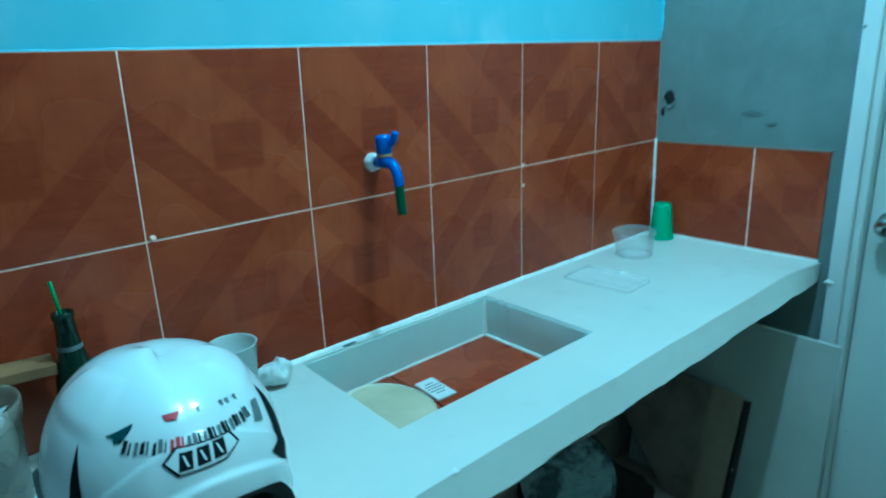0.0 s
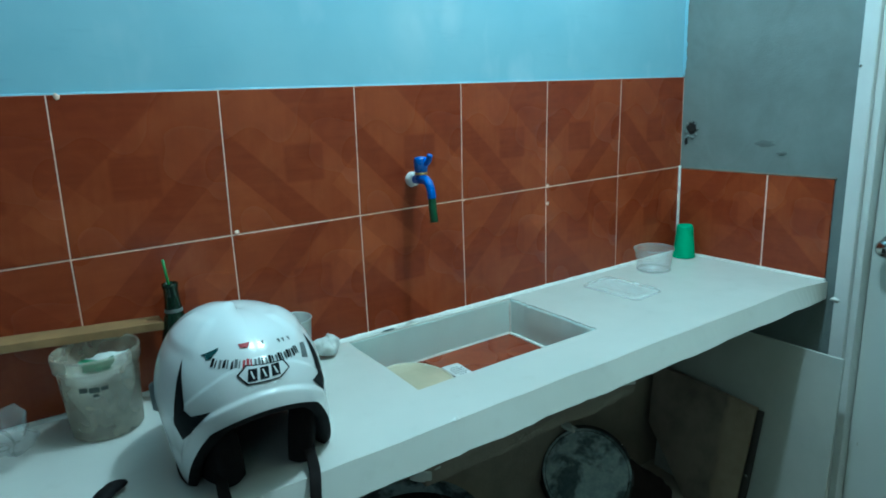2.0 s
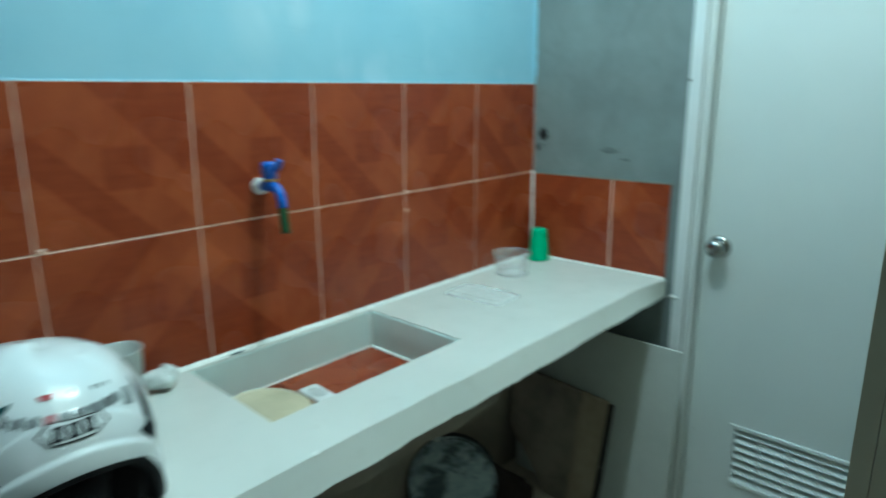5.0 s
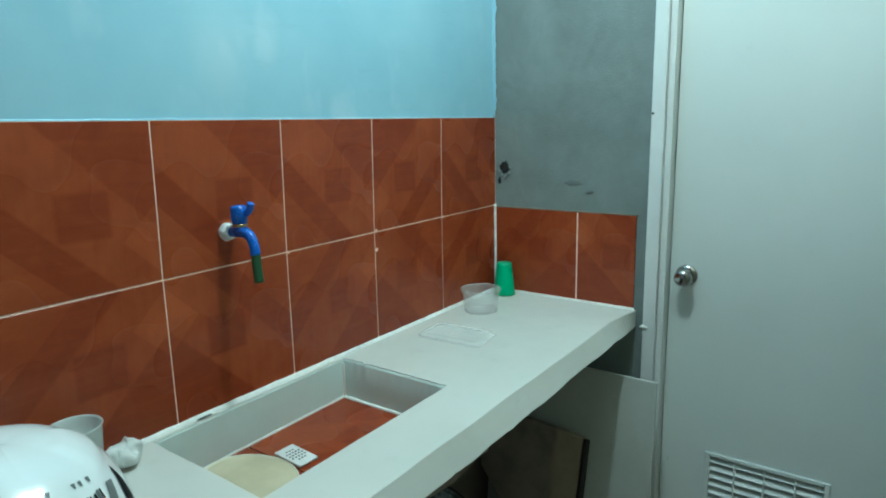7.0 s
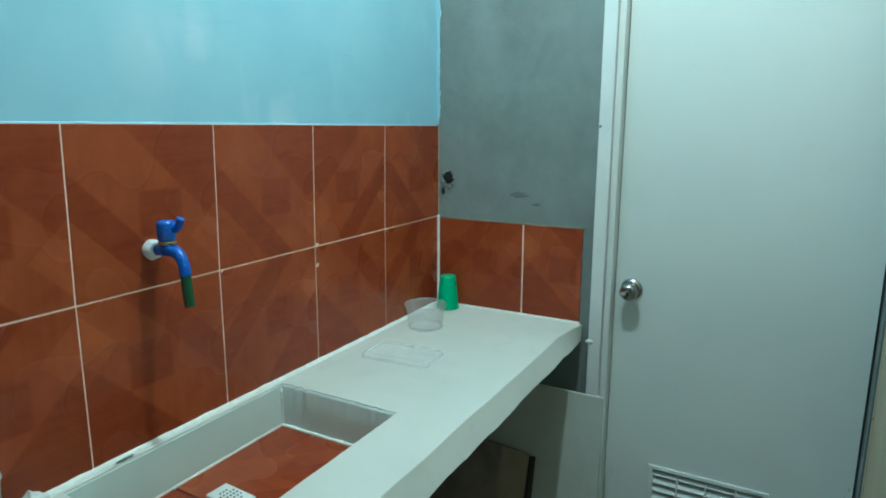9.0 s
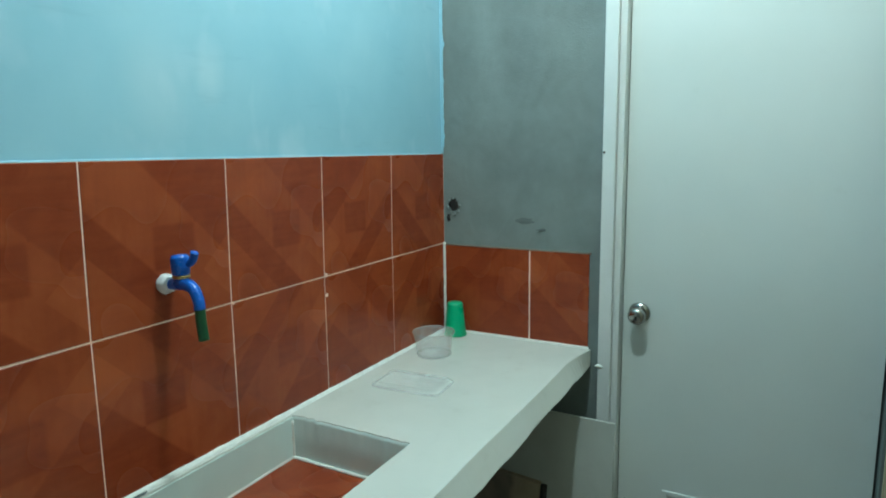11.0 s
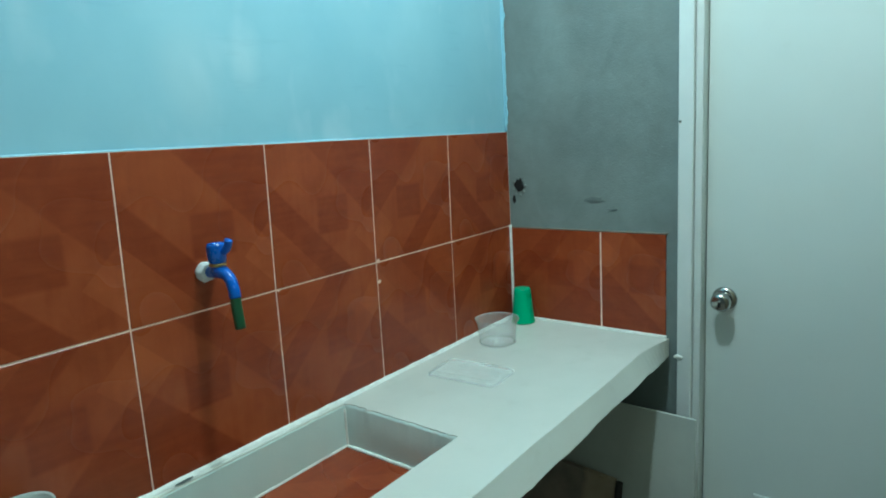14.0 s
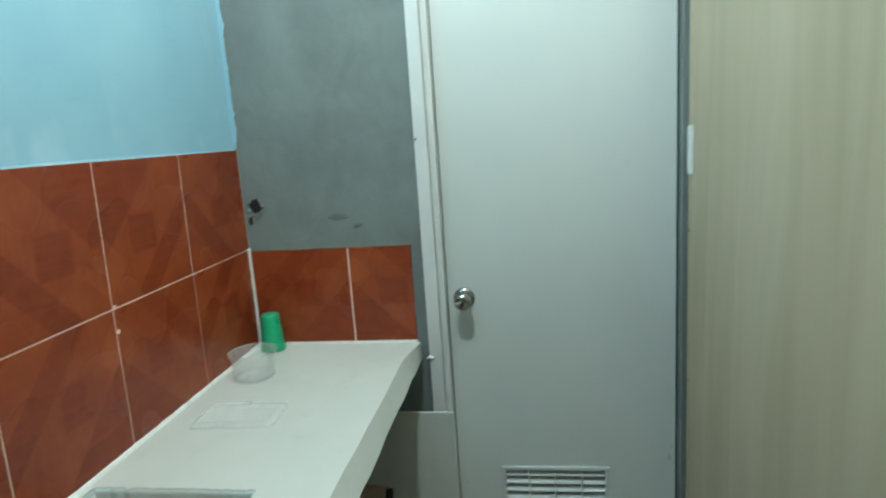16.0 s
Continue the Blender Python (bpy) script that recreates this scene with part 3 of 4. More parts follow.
def slab():
    bm = bmesh.new()
    xs = sorted(set([round(x, 4) for x in np.linspace(CX0, SX0, 60)] + [round(x, 4) for x in np.linspace(SX0, SX1, 28)] + [round(x, 4) for x in np.linspace(SX1, CX1, 42)]))
    ys = sorted(set([round(y, 4) for y in np.linspace(CY0, SY0, 5)] + [round(y, 4) for y in np.linspace(SY0, SY1, 72)] + [0.0]))
    grid = {}

    def vert(i, j, top):
        key = (i, j, top)
        if key not in grid:
            x, y = xs[i], ys[j]
            dx = dy = dz = 0.0
            n1 = noise.noise(Vector((x * 9, y * 9, 3 if top else 9)))
            n2 = noise.noise(Vector((x * 34, y * 34, 5 if top else 11)))
            if j == 0:
                dy = 0.0022 * n1 + (0.0005 if top else 0.0012) * n2 + (0.025 * min(1, max(0, -x / 0.16)) if top else 0)
                dz = 0 if top else 0.003 * n1 + 0.002 * n2
            inx, iny = abs(x - SX1) < 1e-3, SY0 - 1e-3 < y < SY1 + 1e-3
            if inx and iny:
                dx = ragged(y) + (0 if top else 0.012)
            if abs(x - SX0) < 1e-3 and iny:
                dx = -abs(0.0015 * n2)
            if SX0 - 1e-3 < x < SX1 + 1e-3 and (abs(y - SY0) < 1e-3 or abs(y - SY1) < 1e-3):
                dy = abs(0.0012 * n2) * (1 if y > -0.1 else -1)
            if top:
                dz += 0.0012 * n1
            grid[key] = bm.verts.new((x + dx, y + dy, (0 if top else -SLAB) + dz))
        return grid[key]

    cells = set()
    for i in range(len(xs) - 1):
        for j in range(len(ys) - 1):
            cx, cy = (xs[i] + xs[i + 1]) / 2, (ys[j] + ys[j + 1]) / 2
            if not (SX0 < cx < SX1 and SY0 < cy < SY1):
                cells.add((i, j))
    for i, j in cells:
        bm.faces.new([vert(i, j, 1), vert(i + 1, j, 1), vert(i + 1, j + 1, 1), vert(i, j + 1, 1)])
        bm.faces.new([vert(i, j, 0), vert(i, j + 1, 0), vert(i + 1, j + 1, 0), vert(i + 1, j, 0)])
        for (a, b), (p, q) in (((i - 1, j), ((i, j), (i, j + 1))), ((i + 1, j), ((i + 1, j), (i + 1, j + 1))), ((i, j - 1), ((i, j), (i + 1, j))), ((i, j + 1), ((i, j + 1), (i + 1, j + 1)))):
            if (a, b) not in cells:
                bm.faces.new([vert(*p, 1), vert(*q, 1), vert(*q, 0), vert(*p, 0)])
    return bm


part("worktop", slab(), "counter", counter, bevel=0.003)
F = -0.104
T = 0.022
B = -0.0035
for spec in ((SX0 - T, SX0 + 0.002, SY0 + 0.0025, SY1 - 0.0025, F - 0.04, B),
             (SX0 - T, SX1 + T, SY0 - T, SY0 + 0.002, F - 0.04, B - 0.0005), (SX0 - T, SX1 + T, SY1 - 0.002, SY1 + 0.013, F - 0.04, B - 0.0005)):
    part("sink_wall", boxes(spec), "sinkwall", counter, "smooth grey cement sink wall")
bm = bmesh.new()
rows = []
for y in np.linspace(SY0 + 0.0025, SY1 - 0.0025, 60):
    e = ragged(y) - 0.0012
    rows.append([bm.verts.new((SX1 - 0.0012 + (e + 0.0012) * k, y, z)) for k, z in ((0, F - 0.04), (0, F), (0, F * 0.6), (0.15, F * 0.32), (0.9, -0.010), (1, -0.0025))] + [bm.verts.new((SX1 + 0.04, y, z)) for z in (-0.0038, F - 0.04)])
for a, b in zip(rows, rows[1:]):
    for i in range(8):
        bm.faces.new((a[i], a[(i + 1) % 8], b[(i + 1) % 8], b[i]))
bm.faces.new(rows[0])
bm.faces.new(rows[-1])
part("sink_wall", bm, "sinkwall", counter, "smooth grey cement sink wall with a ragged top", True)
sink = part("sink_floor", boxes((SX0 + 0.0025, SX1 - 0.0025, SY0 + 0.0025, SY1 - 0.0025, F - 0.0395, F - 0.009)), "sinkwall", counter, "tiled floor of the sink")
bm = boxes((SX0 - 0.045, SX1 + 0.045, -0.42, SY0 - T - 0.001, F - 0.051, -SLAB - 0.006), (SX0 - 0.045, SX1 + 0.045, SY0 - T, -0.004, F - 0.051, F - 0.041))
bmesh.ops.subdivide_edges(bm, edges=bm.edges, cuts=12, use_grid_fill=True)
for v in bm.verts:
    if v.co.z < -SLAB - 0.03 and v.co.y < SY0 - T - 0.01:
        v.co.z += 0.010 * noise.noise(v.co * 22) + 0.006 * noise.noise(v.co * 70)
        v.co.y += 0.004 * noise.noise(v.co * 40)
part("sink_casing", bm, "rough", counter, "rough concrete underside of the sink")
bm = bmesh.new()
for (xa, ya), (xb, yb) in (((SX0, SY0), (SX1 - 0.004, SY0)), ((SX1 - 0.004, SY0), (SX1 - 0.004, SY1)), ((SX1 - 0.004, SY1), (SX0, SY1)), ((SX0, SY1), (SX0, SY0))):
    pts = [(xa + (xb - xa) * s, ya + (yb - ya) * s, F + 0.001 + 0.001 * noise.noise(Vector((s * 20, xa, ya)))) for s in np.linspace(0, 1, 24)]
    add_tube(bm, pts, [0.0045 + 0.0015 * noise.noise(Vector((q[0] * 50, q[1] * 50, 0))) for q in pts], 8)
add_tube(bm, [(SX1 - 0.003, SY1 - 0.003, z) for z in np.linspace(F, -0.012, 10)], [0.003 + 0.0012 * noise.noise(Vector((0, 0, z * 90))) for z in np.linspace(F, -0.012, 10)], 8, up=(0, 1, 0))
part("grout_line", bm, "caulk", counter, "white caulk round the sink floor", True)
# worn caulk where the counter meets the tiles
bm = bmesh.new()
add_tube(bm, [(x, 0.003, -0.0025) for x in np.linspace(CX0, -0.004, 200)], [0.0112 + 0.0018 * noise.noise(Vector((x * 30, 0, 0))) for x in np.linspace(CX0, -0.004, 200)], 8)
add_tube(bm, [(-0.001, y, 0.002) for y in np.linspace(-0.004, -0.498, 50)], [0.0045 + 0.002 * noise.noise(Vector((0, y * 40, 0))) for y in np.linspace(-0.004, -0.498, 50)], 8)
part("caulk_line", bm, "caulk", counter, "uneven white caulk", True)
bm = bmesh.new()
bmesh.ops.create_icosphere(bm, subdivisions=2, radius=0.007)
crumple(bm, 0.006, 120, 2)
bm.transform(Matrix.Translation((-1.292, CY0 + 0.028, 0.0)) @ Matrix.Diagonal((1, 0.6, 0.35, 1)))
part("plaster_chip", bm, "caulk", counter, "", True)
part("stain", lathe([(0, 0.0014), (0.008, 0.0013), (0.012, 0.0009)], 18, pose(-1.17, -0.009, 0.0015), 0.3, 1.5, 0.5), "stain", counter, "dark water stain", True)

bm = bmesh.new()
bmesh.ops.create_icosphere(bm, subdivisions=3, radius=0.022)
bm.transform(Matrix.Diagonal((1.6, 0.6, 0.7, 1)))
crumple(bm, 0.014, 50, 41)
bm.transform(Matrix.Translation((-1.315, -0.405, F - 0.028)))
part("mortar_lump", bm, "panel", counter, "pale hardened mortar lump", True)
# added pale plate: its colour stands for light on the casing's ragged end
bm = boxes((-0.845, -0.738, -0.4275, -0.4195, -0.112, -0.060))
bmesh.ops.subdivide_edges(bm, edges=bm.edges, cuts=7, use_grid_fill=True)
for v in bm.verts:
    v.co.z += (0.014 * noise.noise(v.co * 30) + 0.25 * (v.co.x + 0.79)) * (1 if v.co.z < -0.09 else 0) * -0.6
    v.co.y += 0.002 * noise.noise(v.co * 60)
part("lit_casing_end", bm, "panel", counter, "pale ragged plate for the lit end of the sink casing")
part("counter_pier", boxes((CX0, CX0 + 0.12, CY0 + 0.02, 0.004, -COUNTER, -SLAB - 0.001)), "rough", counter, "rough concrete pier")

strainer = thing("sink_strainer", (-1.052, -0.140, COUNTER + F + 0.001), "white square plastic sink strainer with holes", "strainer", turn=-3)
part("plate", boxes((-0.024, 0.024, -0.043, 0.043, 0, 0.006)), "strainer", strainer, bevel=0.002)
bm = bmesh.new()
for i in range(5):
    for j in range(5):
        if (i - 2) ** 2 + (j - 2) ** 2 < 6:
            add_lathe(bm, [(0, 0.0066), (0.0022, 0.0066), (0.0022, 0.0055)], 10, Matrix.Translation(((i - 2) * 0.0075, (j - 2) * 0.0105, 0)))
part("drain_holes", bm, "hole", strainer)


# ---- tap ----
tap = thing("water_tap", (-1.073, 0, 1.172), "bright blue plastic wall tap with a green hose end", "tap")
part("thread_wrap", lathe([(0.0, 0.020), (0.013, 0.020), (0.017, 0.014), (0.019, 0.006), (0.018, 0.0)], 28, pose(0, 0, 0, 90, 0, 0), 0.12), "teflon", tap, "white thread tape at the wall", True)
line = smooth_line([(0, -0.014, 0), (0, -0.036, 0.002), (0, -0.058, 0.004), (0, -0.078, -0.004), (0, -0.088, -0.022), (0, -0.0905, -0.040)], 5)
part("spout", tube(line, [0.0102 + 0.0022 * math.exp(-((i - 9) / 4) ** 2) for i in range(len(line))], 18, up=(1, 0, 0)), "blueplastic", tap, "", True)
part("ring", lathe([(0.0135, 0.014), (0.0155, 0.015), (0.0155, 0.019), (0.0135, 0.020)], 24, pose(0, -0.048, 0)), "brass", tap, "thin brass ring", True)
part("bonnet", lathe([(0.0125, 0.008), (0.013, 0.020), (0.0155, 0.022), (0.0165, 0.036), (0.0165, 0.050), (0.014, 0.056), (0, 0.058)], 28, pose(0, -0.048, 0)), "blueplastic", tap, "", True)
hl = smooth_line([(0.002, -0.058, 0.040), (0.004, -0.068, 0.042), (0.006, -0.076, 0.050), (0.006, -0.081, 0.062)], 5)
part("lever", tube(hl, [0.0062 + 0.0026 * (i / len(hl)) for i in range(len(hl))], 14, 0.75, (1, 0, 0)), "blueplastic", tap, "", True)
hl = smooth_line([(0, -0.0905, -0.034), (0, -0.0915, -0.062), (0.001, -0.094, -0.096)], 6)
part("hose_end", tube(hl, 0.0094, 18, up=(1, 0, 0)), "hose", tap, "short dark green hose", True)

# ---- helmet ----
HC, HX, HY = Vector((-1.614, -0.335, 0.0)), 0.126, 0.155
HZ = 0.915 - COUNTER
helmet = thing("motorcycle_helmet", (HC.x, HC.y, COUNTER), "glossy white open-face motorcycle helmet with worn stickers", "helmet", turn=-3)


def step(x, a, b):
    t = max(0.0, min(1.0, (x - a) / (b - a)))
    return t * t * (3 - 2 * t)


def rim(a):
    """The polar angle of the shell's lower edge at azimuth a, in degrees; 0 is the brow."""
    a = (a + 180) % 360 - 180
    return min(114.5, 81.5 + 0.0078 * a * a) - 4 * step(abs(a), 100, 150)


def shell(a, ph, off=0.0):
    """A point of the helmet's shell, azimuth and polar angle in degrees."""
    near = rim(a) - ph
    ridge = 0.0045 * step(near, 13, 9) * step(abs((a + 180) % 360 - 180), 95, 70)
    sa = abs((a + 180) % 360 - 180)
    fin = 0.0026 * step(sa, 44, 58) * step(sa, 104, 92) * step(ph, 18, 26) * step(ph, 54 - 0.12 * (sa - 30), 46 - 0.12 * (sa - 30))
    ridge += 0.0020 * step(near, 33 - 0.10 * sa, 31 - 0.10 * sa) * step(sa, 72, 60)
    ra, rp = radians(a), radians(ph)
    k = off + ridge + fin + (0.011 * max(0, -math.sin(ra)) - 0.002 * max(0, math.sin(ra))) * step(ph, 116, 80)
    up = 0.134 if ph < 90 else 0.27
    s = math.sin(rp) ** (0.92 - 0.16 * step(sa, 40, 95))
    return Vector((math.sin(ra) * s * (HX + k), -math.cos(ra) * s * (HY + k), HZ + math.cos(rp) * (up + k)))


def dome(off, grow=0.0, na=180, nph=96):
    bm = bmesh.new()
    top = bm.verts.new(shell(0, 0.01, off))
    rows = []
    for i in range(na):
        a = 360 * i / na
        rows.append([bm.verts.new(shell(a, (rim(a) + grow) * (j + 1) / nph, off)) for j in range(nph)])
    for i in range(na):
        p, q = rows[i], rows[(i + 1) % na]
        bm.faces.new((top, p[0], q[0]))
        for j in range(nph - 1):
            bm.faces.new((p[j], p[j + 1], q[j + 1], q[j]))
    return bm


part("shell", dome(0.0), "white", helmet, "", True)
part("liner", dome(-0.024, -1), "black", helmet, "black foam liner", True)
bm = bmesh.new()
na = 120
ring_o = [bm.verts.new(shell(360 * i / na, rim(360 * i / na) - 1.2, 0.0030)) for i in range(na)]
ring_m = [bm.verts.new(shell(360 * i / na, rim(360 * i / na) + 3.2, -0.006)) for i in range(na)]
ring_i = [bm.verts.new(shell(360 * i / na, rim(360 * i / na) - 0.5, -0.030)) for i in range(na)]
for i in range(na):
    j = (i + 1) % na
    bm.faces.new((ring_o[i], ring_o[j], ring_m[j], ring_m[i]))
    bm.faces.new((ring_m[i], ring_m[j], ring_i[j], ring_i[i]))
part("edge_trim", bm, "rubber", helmet, "black rubber edge trim", True)
for sgn in (1, -1):
    bm = bmesh.new()
    bmesh.ops.create_cube(bm, size=1)
    bmesh.ops.subdivide_edges(bm, edges=bm.edges, cuts=4, use_grid_fill=True)
    for v in bm.verts:
        v.co = v.co * 0.6 + v.co.normalized() * 0.26
    bm.transform(pose(sgn * 0.070, -0.066, 0.054, 0, sgn * 6, -sgn * 24) @ Matrix.Diagonal((0.040, 0.085, 0.105, 1)))
    part("cheek_pad", bm, "black", helmet, "", True)

strap_lines = (((0.066, -0.095, 0.032), (0.060, -0.138, 0.012), (0.052, -0.165, 0.004), (0.046, -0.180, -0.012), (0.043, -0.186, -0.05), (0.042, -0.188, -0.10)),
               ((-0.070, -0.090, 0.030), (-0.074, -0.130, 0.010), (-0.073, -0.160, 0.004), (-0.071, -0.178, -0.012), (-0.068, -0.186, -0.05), (-0.060, -0.187, -0.13)))
for k, pts in enumerate(strap_lines):
    st = part("chin_strap", tube(smooth_line(pts, 6), 0.0022, 10, 4.2, (1, 0, 0)), "black", helmet, "black webbing chin strap", True)
    if k == 0:
        part("buckle", boxes((0.030, 0.054, -0.196, -0.183, -0.128, -0.088)), "rubber", st, bevel=0.004)
part("side_pivot", lathe([(0, 0.007), (0.020, 0.006), (0.024, 0.0)], 26, Matrix.Translation(shell(-96, 86, -0.001)) @ pose(0, 0, 0, 0, -90, 0)), "grey", helmet, "", True)


def decal(name, poly, material, lift=0.0012):
    """A sticker on the shell, outlined in azimuth and polar degrees."""
    bm = bmesh.new()
    f = bm.faces.new([bm.verts.new((a, p, 0)) for a, p in poly])
    bmesh.ops.triangulate(bm, faces=[f])
    for _ in range(3):
        long = [e for e in bm.edges if e.calc_length() > 4]
        if long:
            bmesh.ops.subdivide_edges(bm, edges=long, cuts=1)
            bmesh.ops.triangulate(bm, faces=[f for f in bm.faces if len(f.verts) > 3])
    for v in bm.verts:
        v.co = shell(v.co.x + 9, v.co.y, lift)
    return part(name, bm, material, helmet, "", True)


decal("side_flash", [(-69.6, 50.2), (-69.3, 72.2), (-70.6, 89.4), (-66.2, 94.4), (-56.7, 90.5), (-44.1, 77.9), (-56.6, 81.4), (-61.1, 78.6), (-63.8, 68.0)], "decal")
decal("side_flash", [(53.4, 50.0), (45.1, 62.5), (42.3, 69.3), (38.3, 76.3), (29.7, 77.0), (37.7, 86.4), (42.3, 90.3), (48.5, 84.0), (52.4, 70.9), (54.2, 58.7)], "decal")
HEX = [(-27.1, 58.2), (-20.3, 52.5), (10.4, 54.9), (13.0, 60.9), (2.8, 64.9), (-21.0, 64.3)]
decal("badge", HEX, "decal")
mx, my = sum(a for a, _ in HEX) / 6, sum(p for _, p in HEX) / 6
decal("badge_field", [(mx + (a - mx) * 0.92, my + (p - my) * 0.86) for a, p in HEX], "white", 0.0018)
for a0 in (-18.6, -10.0, -1.4):
    decal("badge_block", [(a0, 55.4), (a0 + 6.6, 55.6), (a0 + 5.0, 62.8), (a0 - 1.6, 62.7)], "decal", 0.0024)
    decal("badge_slot", [(a0 + 1.2, 56.8), (a0 + 2.3, 56.8), (a0 + 3.6, 61.4), (a0 + 2.4, 61.4)], "white", 0.0030)
# worn lettering, left as plain slim bars
for i in range(26):
    a, p = -45.0 + i * 2.95, 47.4 + 0.13 * i + 0.35 * (i % 3)
    w = (2.3, 1.2, 1.9)[i % 3]
    mt = ("decal", "decal", "grey", "decal", "grey", "decal", "grey", "grey", "red", "red", "red", "grey", "grey", "decal", "grey", "decal", "decal", "grey", "decal", "decal", "grey", "decal", "decal", "decal", "grey", "decal")[i]
    decal("sticker_bar", [(a, p + (1.2 if i < 9 and i % 2 else 0)), (a + w, p), (a + w - 1.1, p + 5.2), (a - 1.1, p + 5.4)], mt)
decal("sticker_bar", [(37.0, 51.8), (43.4, 53.4), (36.1, 62.8), (29.2, 60.0)], "grey")
decal("sticker_bar", [(-55.5, 46.4), (-41.2, 40.6), (-41.6, 42.8), (-48.6, 45.6), (-46.7, 48.6), (-50.2, 49.0), (-51.0, 46.8)], "teal")
decal("sticker_bar", [(-24.3, 38.4), (-12.2, 37.6), (-13.6, 39.4), (-15.6, 41.4), (-18.0, 40.0), (-22.0, 41.2)], "red")
for a in (-1.5, 15.5, 20.5, 27.5):
    decal("sticker_bar", [(a, 38.4 + 0.16 * a), (a + 3.2, 38.9 + 0.16 * a), (a + 1.6, 41.6 + 0.16 * a), (a + 0.4, 41.2 + 0.16 * a)], "grey")


# ---- on the counter ----
Z = COUNTER + 0.0012
pail = thing("plastic_pail", (-1.808, -0.100, Z), "milky white plastic pail with sachets inside", "pail")
part("wall", lathe([(0.0, 0.0), (0.056, 0.0), (0.059, 0.004), (0.066, 0.127), (0.0705, 0.128), (0.0722, 0.150), (0.0708, 0.155), (0.068, 0.153), (0.066, 0.147), (0.057, 0.006), (0.0, 0.006)], 48), "pail", pail, "", True)
part("content", lathe([(0, 0.112), (0.040, 0.118), (0.056, 0.108), (0.052, 0.075), (0.034, 0.030), (0.016, 0.009), (0, 0.008)], 36, pose(0.001, -0.003, 0), 0.10), "bagpale", pail, "pale bagged contents seen through the wall", True)
bm = bmesh.new()
bmesh.ops.create_grid(bm, x_segments=10, y_segments=6, size=0.5)
bm.transform(pose(0.004, 0.0, 0.120, 14, 4, 12) @ Matrix.Diagonal((0.058, 0.042, 1, 1)))
crumple(bm, 0.010, 40, 1)
part("sachet", bm, "leafprint", pail, "green printed sachet", True)
bm = bmesh.new()
bmesh.ops.create_grid(bm, x_segments=10, y_segments=6, size=0.5)
bm.transform(pose(0.012, 0.018, 0.116, 20, -8, -20) @ Matrix.Diagonal((0.075, 0.05, 1, 1)))
crumple(bm, 0.012, 40, 4)
part("sachet", bm, "paper", pail, "white printed sachet", True)
bm = bmesh.new()
bmesh.ops.create_grid(bm, x_segments=8, y_segments=5, size=0.5)
bm.transform(pose(-0.028, 0.0, 0.118, 20, 14, 10) @ Matrix.Diagonal((0.045, 0.04, 1, 1)))
crumple(bm, 0.010, 40, 8)
part("sachet", bm, "dish", pail, "tan printed sachet", True)
for k, (a0, a1, z0, z1) in enumerate(((-124, -112, 0.098, 0.107), (-110, -96, 0.096, 0.106), (-94, -84, 0.098, 0.105), (-106, -98, 0.088, 0.093))):
    bm = bmesh.new()
    vs = []
    for z in (z0, z1):
        r = 0.0593 + 0.008 * (z - 0.004) / 0.138 + 0.0006
        vs.append([bm.verts.new((r * math.cos(radians(a)), r * math.sin(radians(a)), z)) for a in np.linspace(a0, a1, 6)])
    for i in range(5):
        bm.faces.new((vs[0][i], vs[0][i + 1], vs[1][i + 1], vs[1][i]))
    part("print_bar", bm, "ink", pail, "", True)
bottle = thing("glass_bottle", (-1.662, -0.046, Z), "dark green glass bottle with a green straw", "bottle")
part("glass", lathe([(0, 0.002), (0.026, 0), (0.030, 0.005), (0.030, 0.115), (0.027, 0.135), (0.0175, 0.172), (0.0145, 0.20), (0.0135, 0.222), (0.0150, 0.224), (0.0150, 0.233), (0.0125, 0.2335), (0.0110, 0.20), (0.0130, 0.18)], 36), "bottle", bottle, "", True)
part("straw", tube([(0.004, 0.0, 0.15), (0.001, 0.0, 0.20), (-0.003, 0.001, 0.24), (-0.006, 0.001, 0.281)], 0.0028, 12, up=(1, 0, 0)), "straw", bottle, "", True)
bm = lathe([(0.0173, 0.176), (0.0166, 0.183)], 36)
part("neck_band", bm, "grey", bottle, "pale worn print on the neck", True)

bm = boxes((-0.25, 0.165, -0.027, 0.025, -0.008, 0.008))
bmesh.ops.subdivide_edges(bm, edges=[e for e in bm.edges if e.calc_length() > 0.2], cuts=16)
crumple(bm, 0.0012, 25, 3)
bm.transform(pose(-1.85, -0.0285, Z + 0.1655, 0, 4.5, 0))
tagged(part("wooden_lath", bm, "wood", None, "", False, 0.001), "pale wooden lath laid over the pail", "lath")

mug = thing("plastic_cup", (-1.432, -0.062, Z), "milky white plastic drinking cup", "cup")
part("wall", lathe([(0, 0), (0.031, 0), (0.033, 0.003), (0.041, 0.106), (0.043, 0.108), (0.042, 0.110), (0.039, 0.107), (0.031, 0.005), (0, 0.005)], 40), "mug", mug, "", True)
bm = bmesh.new()
bmesh.ops.create_icosphere(bm, subdivisions=4, radius=0.032)
bm.transform(Matrix.Diagonal((1.1, 0.9, 0.66, 1)))
crumple(bm, 0.016, 30, 5)
crumple(bm, 0.004, 90, 6)
lowest = min(v.co.z for v in bm.verts)
bm.transform(Matrix.Translation((-1.360, -0.058, Z - lowest)))
tagged(part("crumpled_bag", bm, "paper", None, "", True), "crumpled white plastic bag beside the cup", "plastic bag")

